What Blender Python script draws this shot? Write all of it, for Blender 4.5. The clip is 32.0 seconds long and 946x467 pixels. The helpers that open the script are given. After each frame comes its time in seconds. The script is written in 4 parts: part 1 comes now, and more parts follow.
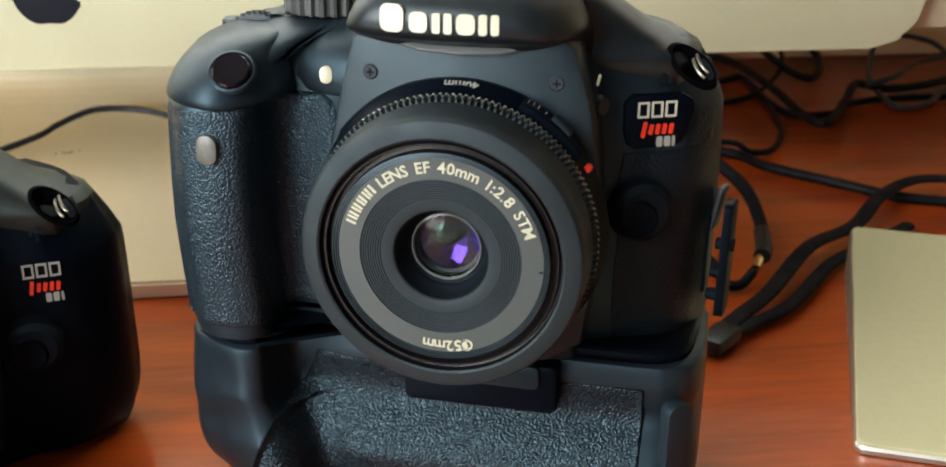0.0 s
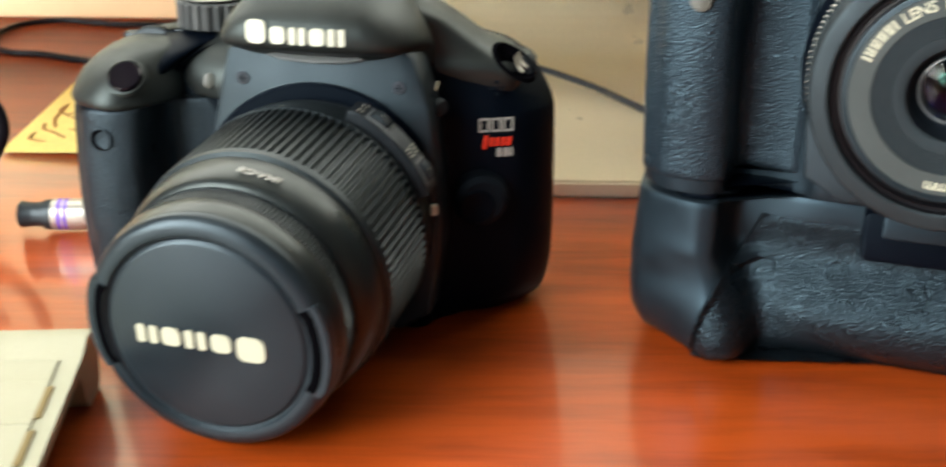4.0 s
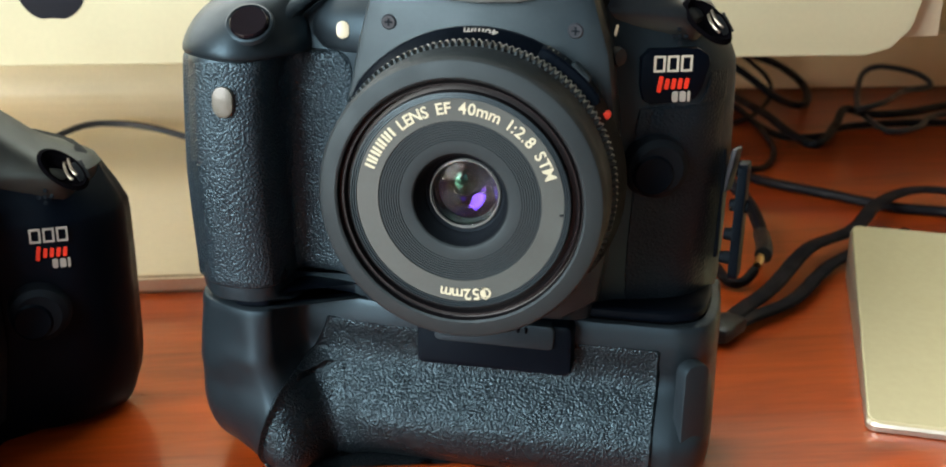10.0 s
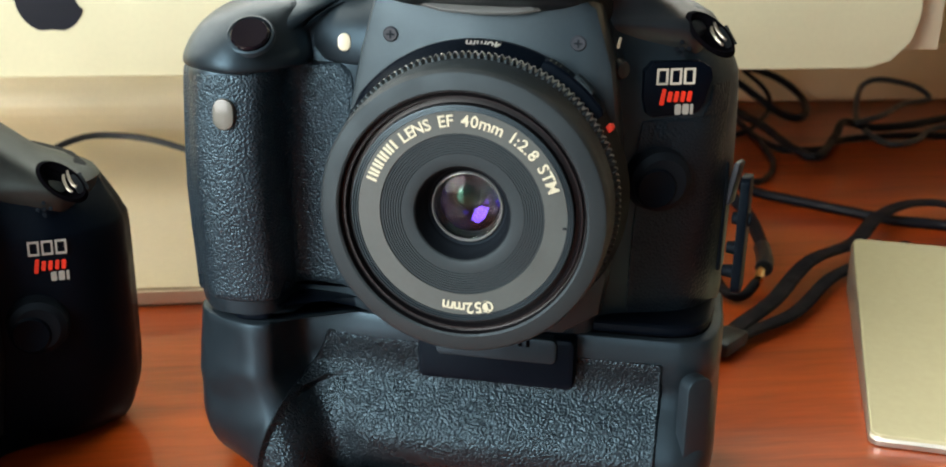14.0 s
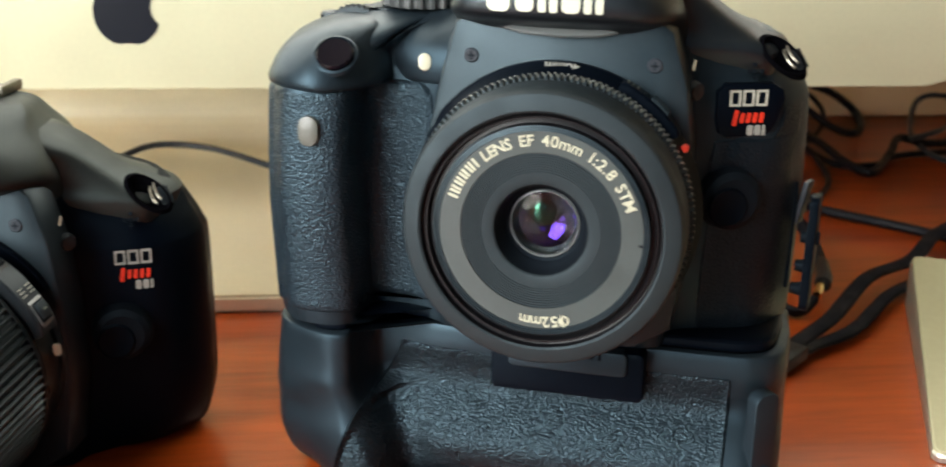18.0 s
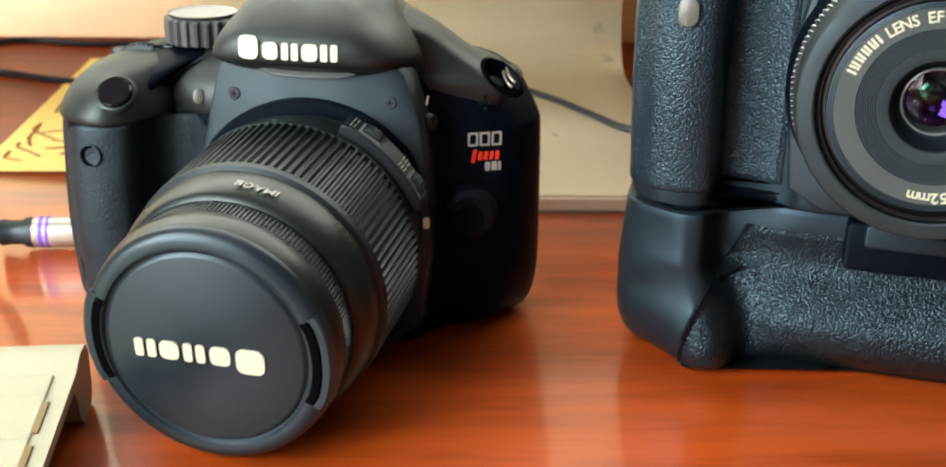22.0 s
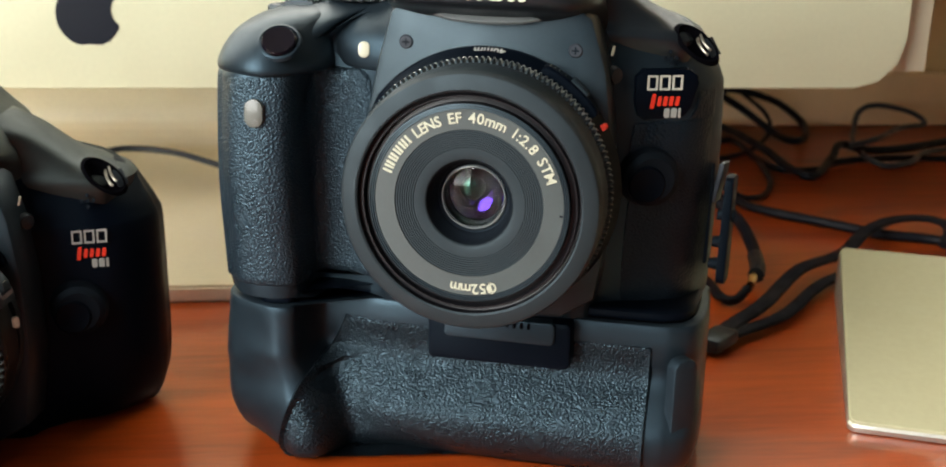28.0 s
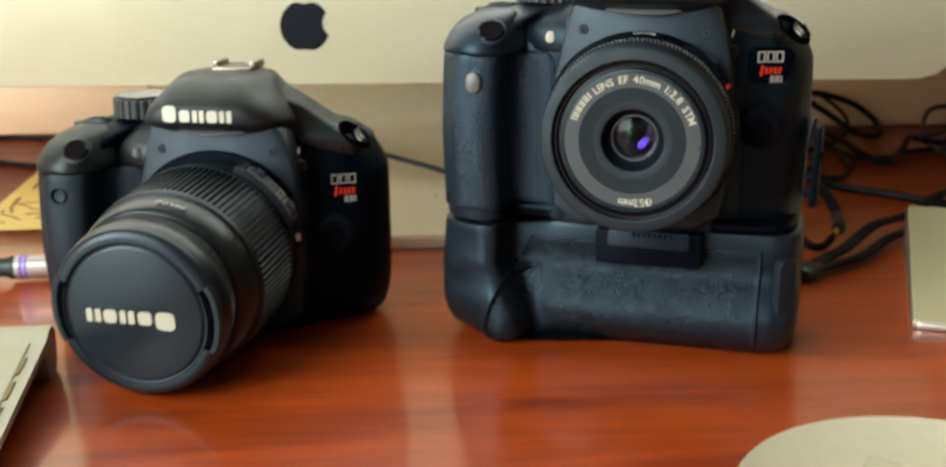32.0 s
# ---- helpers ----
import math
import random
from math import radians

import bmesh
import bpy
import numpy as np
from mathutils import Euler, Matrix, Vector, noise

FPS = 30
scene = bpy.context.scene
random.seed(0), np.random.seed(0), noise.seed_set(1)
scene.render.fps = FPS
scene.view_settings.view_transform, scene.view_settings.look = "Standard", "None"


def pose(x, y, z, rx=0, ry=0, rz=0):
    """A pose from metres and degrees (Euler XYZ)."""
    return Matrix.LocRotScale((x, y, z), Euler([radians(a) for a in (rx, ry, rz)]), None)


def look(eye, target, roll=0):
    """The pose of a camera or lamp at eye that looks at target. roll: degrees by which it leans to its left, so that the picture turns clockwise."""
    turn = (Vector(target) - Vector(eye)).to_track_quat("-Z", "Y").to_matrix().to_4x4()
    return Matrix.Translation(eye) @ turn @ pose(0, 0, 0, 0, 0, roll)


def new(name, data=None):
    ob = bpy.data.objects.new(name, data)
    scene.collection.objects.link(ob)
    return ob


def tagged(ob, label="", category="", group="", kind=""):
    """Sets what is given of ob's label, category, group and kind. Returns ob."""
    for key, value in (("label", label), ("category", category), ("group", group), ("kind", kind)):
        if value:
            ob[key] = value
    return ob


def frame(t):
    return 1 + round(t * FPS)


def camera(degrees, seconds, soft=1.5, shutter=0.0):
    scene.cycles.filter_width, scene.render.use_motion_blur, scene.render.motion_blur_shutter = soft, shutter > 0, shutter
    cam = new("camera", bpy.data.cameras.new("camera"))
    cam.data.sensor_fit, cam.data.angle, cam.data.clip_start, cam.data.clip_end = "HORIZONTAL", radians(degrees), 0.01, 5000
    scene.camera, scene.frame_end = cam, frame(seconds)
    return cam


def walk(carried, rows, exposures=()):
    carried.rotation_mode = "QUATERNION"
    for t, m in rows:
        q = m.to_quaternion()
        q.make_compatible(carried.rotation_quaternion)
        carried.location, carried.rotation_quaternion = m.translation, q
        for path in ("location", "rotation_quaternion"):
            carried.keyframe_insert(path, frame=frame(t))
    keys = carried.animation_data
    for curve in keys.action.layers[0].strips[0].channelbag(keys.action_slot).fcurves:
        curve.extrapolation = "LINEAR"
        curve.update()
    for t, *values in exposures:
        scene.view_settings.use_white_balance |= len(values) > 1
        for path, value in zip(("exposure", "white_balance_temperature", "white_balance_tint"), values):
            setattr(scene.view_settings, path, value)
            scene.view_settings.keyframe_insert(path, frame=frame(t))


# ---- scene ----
cam = camera(43.39, 32.0, soft=1.9, shutter=0.5)
cam.data.dof.use_dof, cam.data.dof.focus_distance, cam.data.dof.aperture_fstop = True, 0.295, 28.0
PATH = [
    (0, (-0.0294, -0.2644, 0.1979), (0.0031, 0.0097, 0.0803), 0.29),
    (0.5, (-0.0336, -0.2635, 0.1988), (0.0014, 0.0100, 0.0805), 0.46),
    (1, (-0.0372, -0.2620, 0.1964), (-0.0028, 0.0108, 0.0765), -0.02),
    (1.5, (-0.0396, -0.2609, 0.1964), (-0.0048, 0.0119, 0.0766), 0.12),
    (2, (-0.0376, -0.2638, 0.1960), (-0.0053, 0.0101, 0.0779), 0.05),
    (2.5, (-0.0753, -0.2675, 0.1916), (-0.0587, 0.0073, 0.0724), 1.43),
    (3, (-0.1238, -0.2833, 0.1623), (-0.1204, -0.0058, 0.0487), 0.75),
    (3.5, (-0.1324, -0.2861, 0.1571), (-0.1312, -0.0081, 0.0445), 0.63),
    (4, (-0.1207, -0.2828, 0.1590), (-0.1182, -0.0048, 0.0464), 0.75),
    (4.5, (-0.0544, -0.2641, 0.1697), (-0.0443, 0.0139, 0.0573), 1.46),
    (5, (-0.0360, -0.2643, 0.1771), (-0.0048, 0.0107, 0.0613), 0.44),
    (5.5, (-0.0338, -0.2694, 0.1751), (0.0022, 0.0068, 0.0637), 0.79),
    (6, (-0.0298, -0.2703, 0.1752), (0.0063, 0.0067, 0.0659), 0.95),
    (6.5, (-0.0265, -0.2711, 0.1763), (0.0075, 0.0079, 0.0714), 0.30),
    (7, (-0.0267, -0.2738, 0.1762), (0.0102, 0.0071, 0.0776), 0.51),
    (7.5, (-0.0299, -0.2752, 0.1768), (0.0097, 0.0054, 0.0785), 0.95),
    (8, (-0.0345, -0.2771, 0.1769), (0.0065, 0.0035, 0.0791), 1.37),
    (8.5, (-0.0385, -0.2788, 0.1774), (0.0054, 0.0014, 0.0798), 1.69),
    (9, (-0.0404, -0.2781, 0.1771), (0.0031, 0.0018, 0.0784), 1.62),
    (9.5, (-0.0415, -0.2759, 0.1728), (0.0000, 0.0036, 0.0721), 1.00),
    (10, (-0.0399, -0.2725, 0.1703), (-0.0009, 0.0074, 0.0699), 0.87),
    (10.5, (-0.0396, -0.2725, 0.1692), (0.0003, 0.0081, 0.0707), 0.90),
    (11, (-0.0387, -0.2720, 0.1682), (0.0007, 0.0082, 0.0684), 0.86),
    (11.5, (-0.0398, -0.2714, 0.1688), (-0.0014, 0.0088, 0.0689), 0.93),
    (12, (-0.0406, -0.2714, 0.1689), (-0.0011, 0.0090, 0.0699), 0.88),
    (12.5, (-0.0399, -0.2716, 0.1688), (0.0004, 0.0089, 0.0703), 0.98),
    (13, (-0.0412, -0.2711, 0.1690), (-0.0007, 0.0097, 0.0715), 0.92),
    (13.5, (-0.0410, -0.2705, 0.1699), (-0.0008, 0.0103, 0.0723), 0.96),
    (15.5, (-0.0421, -0.2717, 0.1701), (-0.0029, 0.0094, 0.0728), 1.16),
    (16, (-0.0431, -0.2711, 0.1710), (-0.0058, 0.0100, 0.0732), 1.12),
    (16.5, (-0.0436, -0.2717, 0.1705), (-0.0073, 0.0096, 0.0728), 1.05),
    (17, (-0.0453, -0.2733, 0.1715), (-0.0094, 0.0082, 0.0741), 1.12),
    (17.5, (-0.0471, -0.2749, 0.1727), (-0.0115, 0.0068, 0.0760), 1.12),
    (18, (-0.0511, -0.2767, 0.1744), (-0.0207, 0.0059, 0.0784), 1.07),
    (18.5, (-0.0643, -0.2770, 0.1770), (-0.0458, 0.0052, 0.0769), 1.06),
    (19, (-0.0757, -0.2777, 0.1670), (-0.0659, 0.0056, 0.0690), 1.50),
    (19.5, (-0.0849, -0.2821, 0.1649), (-0.0907, -0.0026, 0.0561), -0.36),
    (20, (-0.1322, -0.2846, 0.1565), (-0.1318, -0.0070, 0.0429), 0.08),
    (20.5, (-0.1324, -0.2861, 0.1571), (-0.1312, -0.0081, 0.0445), 0.63),
    (21, (-0.1325, -0.2883, 0.1580), (-0.1282, -0.0093, 0.0477), 0.93),
    (21.5, (-0.1324, -0.2866, 0.1575), (-0.1245, -0.0073, 0.0483), 1.03),
    (22, (-0.1304, -0.2869, 0.1581), (-0.1168, -0.0072, 0.0506), 1.14),
    (22.5, (-0.0736, -0.2894, 0.1615), (-0.0650, -0.0049, 0.0667), 0.70),
    (23, (-0.0544, -0.2995, 0.1695), (-0.0239, -0.0158, 0.0770), 0.40),
    (23.5, (-0.0373, -0.3055, 0.1696), (0.0004, -0.0223, 0.0779), -0.15),
    (24, (-0.0325, -0.3053, 0.1690), (0.0072, -0.0223, 0.0776), -0.28),
    (24.5, (-0.0356, -0.3038, 0.1704), (0.0045, -0.0207, 0.0793), 0.06),
    (25, (-0.0381, -0.3024, 0.1698), (0.0004, -0.0187, 0.0800), 0.27),
    (25.5, (-0.0385, -0.3011, 0.1692), (-0.0013, -0.0175, 0.0789), 0.32),
    (27.5, (-0.0413, -0.3005, 0.1693), (-0.0012, -0.0171, 0.0795), 1.27),
    (28, (-0.0433, -0.3007, 0.1682), (-0.0062, -0.0168, 0.0786), 1.37),
    (28.5, (-0.0419, -0.2996, 0.1692), (-0.0052, -0.0156, 0.0799), 1.28),
    (29, (-0.0414, -0.2997, 0.1687), (-0.0054, -0.0148, 0.0821), 1.02),
    (29.5, (-0.0430, -0.3019, 0.1698), (-0.0098, -0.0169, 0.0823), 0.70),
    (30, (-0.0557, -0.3067, 0.1713), (-0.0249, -0.0212, 0.0844), 1.06),
    (30.5, (-0.0607, -0.3182, 0.1730), (-0.0275, -0.0328, 0.0867), 1.05),
    (31, (-0.0677, -0.3437, 0.1722), (-0.0338, -0.0573, 0.0897), 1.32),
    (31.5, (-0.0831, -0.3798, 0.1751), (-0.0580, -0.0922, 0.0933), 0.86),
    (32, (-0.0904, -0.4246, 0.1682), (-0.0714, -0.1363, 0.0873), 0.07),
]
walk(cam, [(t, look(eye, target, roll)) for t, eye, target, roll in PATH],
     exposures=[(0.0, 0.48, 6500, 10), (2.0, 0.52, 6500, 10), (3.0, 0.7, 6500, 10), (4.0, 0.72, 6500, 10), (5.0, 0.7, 6500, 10), (9.0, 0.74, 6500, 10), (18.2, 0.7, 6500, 10), (19.0, 0.36, 6500, 10), (20.0, 0.63, 6500, 10), (22.0, 0.77, 6500, 10), (23.0, 0.66, 6500, 10), (25.0, 0.62, 6500, 10), (30.0, 0.58, 6500, 10), (31.0, 0.58, 6500, 10), (32.0, 0.13, 6500, 10)])

# ---- light ----
world = bpy.data.worlds.new("sky")
scene.world = world
world.use_nodes = True
sky = world.node_tree.nodes.new("ShaderNodeTexSky")
sky.sky_type, sky.sun_disc = "NISHITA", False
sky.sun_elevation, sky.sun_rotation = radians(35), radians(250)
world.node_tree.nodes["Background"].inputs["Strength"].default_value = 0.1
world.node_tree.links.new(sky.outputs["Color"], world.node_tree.nodes["Background"].inputs["Color"])


def window_light(name, m, w, h, watts, colour):
    data = bpy.data.lights.new(name, "AREA")
    data.shape, data.size, data.size_y, data.energy, data.color = "RECTANGLE", w, h, watts, colour
    ob = new(name, data)
    ob.matrix_world = m
    return ob


# daylight in the two window openings
window_light("window_light_west", look((-1.25, -0.92, 0.70), (0, 0.05, 0.05)), 1.1, 1.35, 52, (0.97, 0.99, 0.97))
window_light("window_light_south", look((-0.45, -2.28, 0.72), (0.15, 0.3, 0.05)), 0.6, 1.0, 0.5, (0.88, 0.95, 1.0))


# ---- materials ----
def material(name, colour, rough=0.5, metal=0.0, grain=0.0, scale=900.0, bump=0.0, bump_scale=1500.0, coat=0.0, spread=0.25, spec=0.5, kind="noise", sheen=None):
    m = bpy.data.materials.new(name)
    m.use_nodes = True
    t, b = m.node_tree, m.node_tree.nodes["Principled BSDF"]
    b.inputs["Base Color"].default_value = (*colour, 1)
    b.inputs["Roughness"].default_value, b.inputs["Metallic"].default_value = rough, metal
    b.inputs["Coat Weight"].default_value, b.inputs["Coat Roughness"].default_value = coat, 0.08
    b.inputs["Specular IOR Level"].default_value = spec
    if sheen:
        b.inputs["Specular Tint"].default_value = (*sheen, 1)
    co = t.nodes.new("ShaderNodeTexCoord")
    if grain:
        big = t.nodes.new("ShaderNodeTexNoise")
        big.inputs["Scale"].default_value, big.inputs["Detail"].default_value = scale / 12, 4
        t.links.new(co.outputs["Object"], big.inputs["Vector"])
        fine = t.nodes.new("ShaderNodeTexNoise")
        fine.inputs["Scale"].default_value, fine.inputs["Detail"].default_value = scale, 3
        t.links.new(co.outputs["Object"], fine.inputs["Vector"])
        add = t.nodes.new("ShaderNodeMath")
        add.operation = "MULTIPLY_ADD"
        t.links.new(big.outputs["Fac"], add.inputs[0])
        add.inputs[1].default_value = 0.7
        t.links.new(fine.outputs["Fac"], add.inputs[2])
        ramp = t.nodes.new("ShaderNodeMapRange")
        ramp.inputs["From Min"].default_value, ramp.inputs["From Max"].default_value = 0.5, 1.2
        ramp.inputs["To Min"].default_value, ramp.inputs["To Max"].default_value = 1 - grain, 1 + grain
        t.links.new(add.outputs[0], ramp.inputs["Value"])
        mul = t.nodes.new("ShaderNodeVectorMath")
        mul.operation = "SCALE"
        mul.inputs[0].default_value = colour
        t.links.new(ramp.outputs["Result"], mul.inputs["Scale"])
        t.links.new(mul.outputs["Vector"], b.inputs["Base Color"])
        r2 = t.nodes.new("ShaderNodeMapRange")
        r2.inputs["From Min"].default_value, r2.inputs["From Max"].default_value = 0.3, 0.7
        r2.inputs["To Min"].default_value, r2.inputs["To Max"].default_value = rough * (1 - spread), min(1.0, rough * (1 + spread))
        t.links.new(big.outputs["Fac"], r2.inputs["Value"])
        t.links.new(r2.outputs["Result"], b.inputs["Roughness"])
    if bump:
        node = t.nodes.new("ShaderNodeTexVoronoi" if kind == "leather" else "ShaderNodeTexNoise")
        node.inputs["Scale"].default_value = bump_scale
        src = node.outputs[0]
        if kind == "leather":
            node.feature = "SMOOTH_F1"
            node.inputs["Smoothness"].default_value = 0.55
            warp = t.nodes.new("ShaderNodeTexNoise")
            warp.inputs["Scale"].default_value = bump_scale * 0.6
            t.links.new(co.outputs["Object"], warp.inputs["Vector"])
            shift = t.nodes.new("ShaderNodeVectorMath")
            shift.operation = "MULTIPLY_ADD"
            t.links.new(warp.outputs["Color"], shift.inputs[0])
            shift.inputs[1].default_value = (0.0004, 0.0004, 0.0004)
            t.links.new(co.outputs["Object"], shift.inputs[2])
            t.links.new(shift.outputs["Vector"], node.inputs["Vector"])
        else:
            node.inputs["Detail"].default_value = 3
            t.links.new(co.outputs["Object"], node.inputs["Vector"])
        bn = t.nodes.new("ShaderNodeBump")
        bn.inputs["Strength"].default_value, bn.inputs["Distance"].default_value = 1.0, bump
        bn.invert = kind == "leather"
        t.links.new(src, bn.inputs["Height"])
        t.links.new(bn.outputs["Normal"], b.inputs["Normal"])
    return m


def wood(name, dark, light, along=(1.0, 14.0, 14.0), rough=0.22, scale=6.0, coat=0.6):
    """Varnished wood with grain along x."""
    m = bpy.data.materials.new(name)
    m.use_nodes = True
    t, b = m.node_tree, m.node_tree.nodes["Principled BSDF"]
    co, mp = t.nodes.new("ShaderNodeTexCoord"), t.nodes.new("ShaderNodeMapping")
    mp.inputs["Scale"].default_value = along
    t.links.new(co.outputs["Object"], mp.inputs["Vector"])
    n1, n2, n3 = (t.nodes.new("ShaderNodeTexNoise") for _ in range(3))
    for n, s, d, dist in ((n1, scale, 6, 1.2), (n2, scale * 9, 5, 0.4), (n3, scale * 0.35, 2, 0.0)):
        n.inputs["Scale"].default_value, n.inputs["Detail"].default_value, n.inputs["Distortion"].default_value = s, d, dist
        t.links.new(mp.outputs["Vector"], n.inputs["Vector"])
    mix = t.nodes.new("ShaderNodeMath")
    mix.operation = "MULTIPLY_ADD"
    t.links.new(n2.outputs["Fac"], mix.inputs[0])
    mix.inputs[1].default_value = 0.35
    t.links.new(n1.outputs["Fac"], mix.inputs[2])
    mix2 = t.nodes.new("ShaderNodeMath")
    mix2.operation = "MULTIPLY_ADD"
    t.links.new(n3.outputs["Fac"], mix2.inputs[0])
    mix2.inputs[1].default_value = 0.45
    t.links.new(mix.outputs[0], mix2.inputs[2])
    ramp = t.nodes.new("ShaderNodeValToRGB")
    ramp.color_ramp.elements[0].position, ramp.color_ramp.elements[0].color = 0.62, (*dark, 1)
    ramp.color_ramp.elements[1].position, ramp.color_ramp.elements[1].color = 1.1, (*light, 1)
    t.links.new(mix2.outputs[0], ramp.inputs["Fac"])
    t.links.new(ramp.outputs["Color"], b.inputs["Base Color"])
    b.inputs["Roughness"].default_value = rough
    b.inputs["Coat Weight"].default_value, b.inputs["Coat Roughness"].default_value = coat, 0.09
    bn = t.nodes.new("ShaderNodeBump")
    bn.inputs["Strength"].default_value, bn.inputs["Distance"].default_value = 0.25, 0.0003
    t.links.new(n2.outputs["Fac"], bn.inputs["Height"])
    t.links.new(bn.outputs["Normal"], b.inputs["Normal"])
    return m


M_DESK = wood("cherry_varnish", (0.14, 0.016, 0.002), (0.41, 0.063, 0.006), along=(1.0, 8.0, 8.0), rough=0.32, scale=5.0, coat=0.8)
M_PLASTIC = material("black_plastic", (0.0075, 0.0095, 0.0115), 0.4, grain=0.15, bump=0.00004, bump_scale=3500, spec=0.42, sheen=(0.8, 0.94, 1.0))
M_TOP = material("satin_top_plastic", (0.0115, 0.0130, 0.0125), 0.48, grain=0.2, bump=0.00004, bump_scale=3500, spec=0.42, sheen=(0.82, 1.0, 0.97))
M_DIAL = material("grey_dial_plastic", (0.045, 0.05, 0.05), 0.42, grain=0.1, spec=0.4)
# Black plastic with the shade of side and recessed parts put into its colour.
M_DARK = material("shade_darkened_plastic", (0.0012, 0.0022, 0.0046), 0.44, grain=0.15, bump=0.00004, bump_scale=3500, spec=0.08, sheen=(0.6, 0.85, 1.0))
M_GRIP = material("grip_plastic", (0.0080, 0.012, 0.0155), 0.42, grain=0.12, bump=0.00004, bump_scale=3500, spec=0.40, sheen=(0.5, 0.8, 1.0))
M_PLATE = material("slate_plastic", (0.0105, 0.0160, 0.0195), 0.40, grain=0.12, bump=0.00003, bump_scale=3500, spec=0.38, sheen=(0.66, 0.88, 1.0))
M_RUBBER = material("pebbled_rubber", (0.0105, 0.0165, 0.022), 0.34, grain=0.2, bump=0.00032, bump_scale=1650, kind="leather", spec=0.48, sheen=(0.52, 0.82, 1.0))
# The same rubber, darkened: shade on the badge side is put into the colour.
M_SHADED_RUBBER = material("shaded_panel_rubber", (0.0035, 0.0055, 0.008), 0.44, grain=0.2, bump=0.0002, bump_scale=1400, kind="leather", spec=0.3, sheen=(0.54, 0.80, 1.0))
M_WORN_RUBBER = material("worn_smooth_rubber", (0.010, 0.0135, 0.0165), 0.5, grain=0.2, bump=0.00012, bump_scale=1100, kind="leather", spec=0.35, sheen=(0.62, 0.86, 1.0))
M_GRIP_RUBBER = material("coarse_pebbled_rubber", (0.0050, 0.0072, 0.0095), 0.31, grain=0.2, bump=0.00036, bump_scale=1650, kind="leather", spec=0.40, sheen=(0.52, 0.82, 1.0))
M_LIP = material("shiny_slate_strip", (0.11, 0.12, 0.12), 0.2)
M_GLOSS = material("gloss_black", (0.006, 0.006, 0.007), 0.12)
M_GROOVE = material("dark_groove_paint", (0.004, 0.004, 0.005), 0.34, spec=0.22)
M_MATT = material("matt_black", (0.0025, 0.003, 0.0045), 0.7, spec=0.2, sheen=(0.54, 0.80, 1.0))
M_VOID = material("black_gap", (0.001, 0.001, 0.0016), 0.9, spec=0.02)
M_GAP = material("brown_key_gap", (0.20, 0.145, 0.05), 0.7)
M_BUTTON = material("dark_button", (0.004, 0.003, 0.005), 0.14, spec=0.22)
M_RING = material("satin_black_ring", (0.0125, 0.0165, 0.0185), 0.56, grain=0.1, bump=0.00003, bump_scale=3000, spec=0.34, sheen=(0.7, 0.9, 1.0))
M_FACE = material("grey_anodised_face", (0.036, 0.048, 0.047), 0.42, grain=0.08)
M_ZOOM = material("warm_black_barrel", (0.007, 0.009, 0.0095), 0.34, grain=0.12, bump=0.00003, bump_scale=3000, spec=0.42, sheen=(0.82, 0.97, 0.95))
M_ZOOM_RUBBER = material("warm_black_ribbing", (0.0065, 0.0085, 0.0098), 0.44, grain=0.15, bump=0.00005, bump_scale=2500, spec=0.4, sheen=(0.75, 0.95, 1.0))
M_CAP = material("satin_cap_plastic", (0.010, 0.0145, 0.018), 0.38, grain=0.1, bump=0.00003, bump_scale=3000, spec=0.4, sheen=(0.7, 0.9, 1.0))
M_INK = material("cream_lettering", (0.42, 0.42, 0.31), 0.5)
M_WHITE = material("white_print", (0.50, 0.51, 0.40), 0.5)
M_BADGE = material("pale_print", (0.42, 0.42, 0.35), 0.5)
M_GREY = material("grey_print", (0.28, 0.28, 0.25), 0.5)
M_RED = material("red_print", (0.6, 0.03, 0.012), 0.45)
M_GOLD = material("brass_contact", (0.85, 0.62, 0.28), 0.25, metal=1.0)
M_LAMP = material("frosted_cream_lens", (0.5, 0.48, 0.36), 0.3, coat=0.2)
M_SENSOR = material("smoked_window", (0.06, 0.062, 0.05), 0.4, coat=0.15)
M_GLASS = material("violet_coated_element", (0.022, 0.010, 0.12), 0.04, metal=1.0)
M_GREEN_GLASS = material("green_coated_element", (0.018, 0.055, 0.04), 0.05, metal=1.0)
M_CLEAR = material("clear_front_glass", (1, 1, 1), 0.0)
M_CLEAR.node_tree.nodes["Principled BSDF"].inputs["Transmission Weight"].default_value = 1.0
M_CLEAR.node_tree.nodes["Principled BSDF"].inputs["IOR"].default_value = 1.22
M_ALU = material("brushed_aluminium", (0.76, 0.69, 0.50), 0.36, metal=0.4, grain=0.04, scale=500)
M_CHIN = material("anodised_aluminium_panel", (0.63, 0.61, 0.415), 0.42, metal=0.15, grain=0.03, scale=500)
M_SCREEN = material("lit_screen", (0.01, 0.01, 0.012), 0.15)
M_SCREEN.node_tree.nodes["Principled BSDF"].inputs["Emission Color"].default_value = (1.0, 0.97, 0.86, 1)
M_SCREEN.node_tree.nodes["Principled BSDF"].inputs["Emission Strength"].default_value = 3.6
M_LOGO = material("black_mark", (0.008, 0.009, 0.014), 0.3)
M_WHITE_PLASTIC = material("white_plastic", (0.90, 0.89, 0.70), 0.35, grain=0.04)
M_GLAZE = material("cream_glaze", (0.5, 0.47, 0.33), 0.3, grain=0.05, scale=200)
M_BARREL = material("satin_silver", (0.5, 0.48, 0.42), 0.38, metal=0.9, grain=0.1)
M_LINE = material("silver_paint", (0.62, 0.59, 0.5), 0.3, metal=0.8)
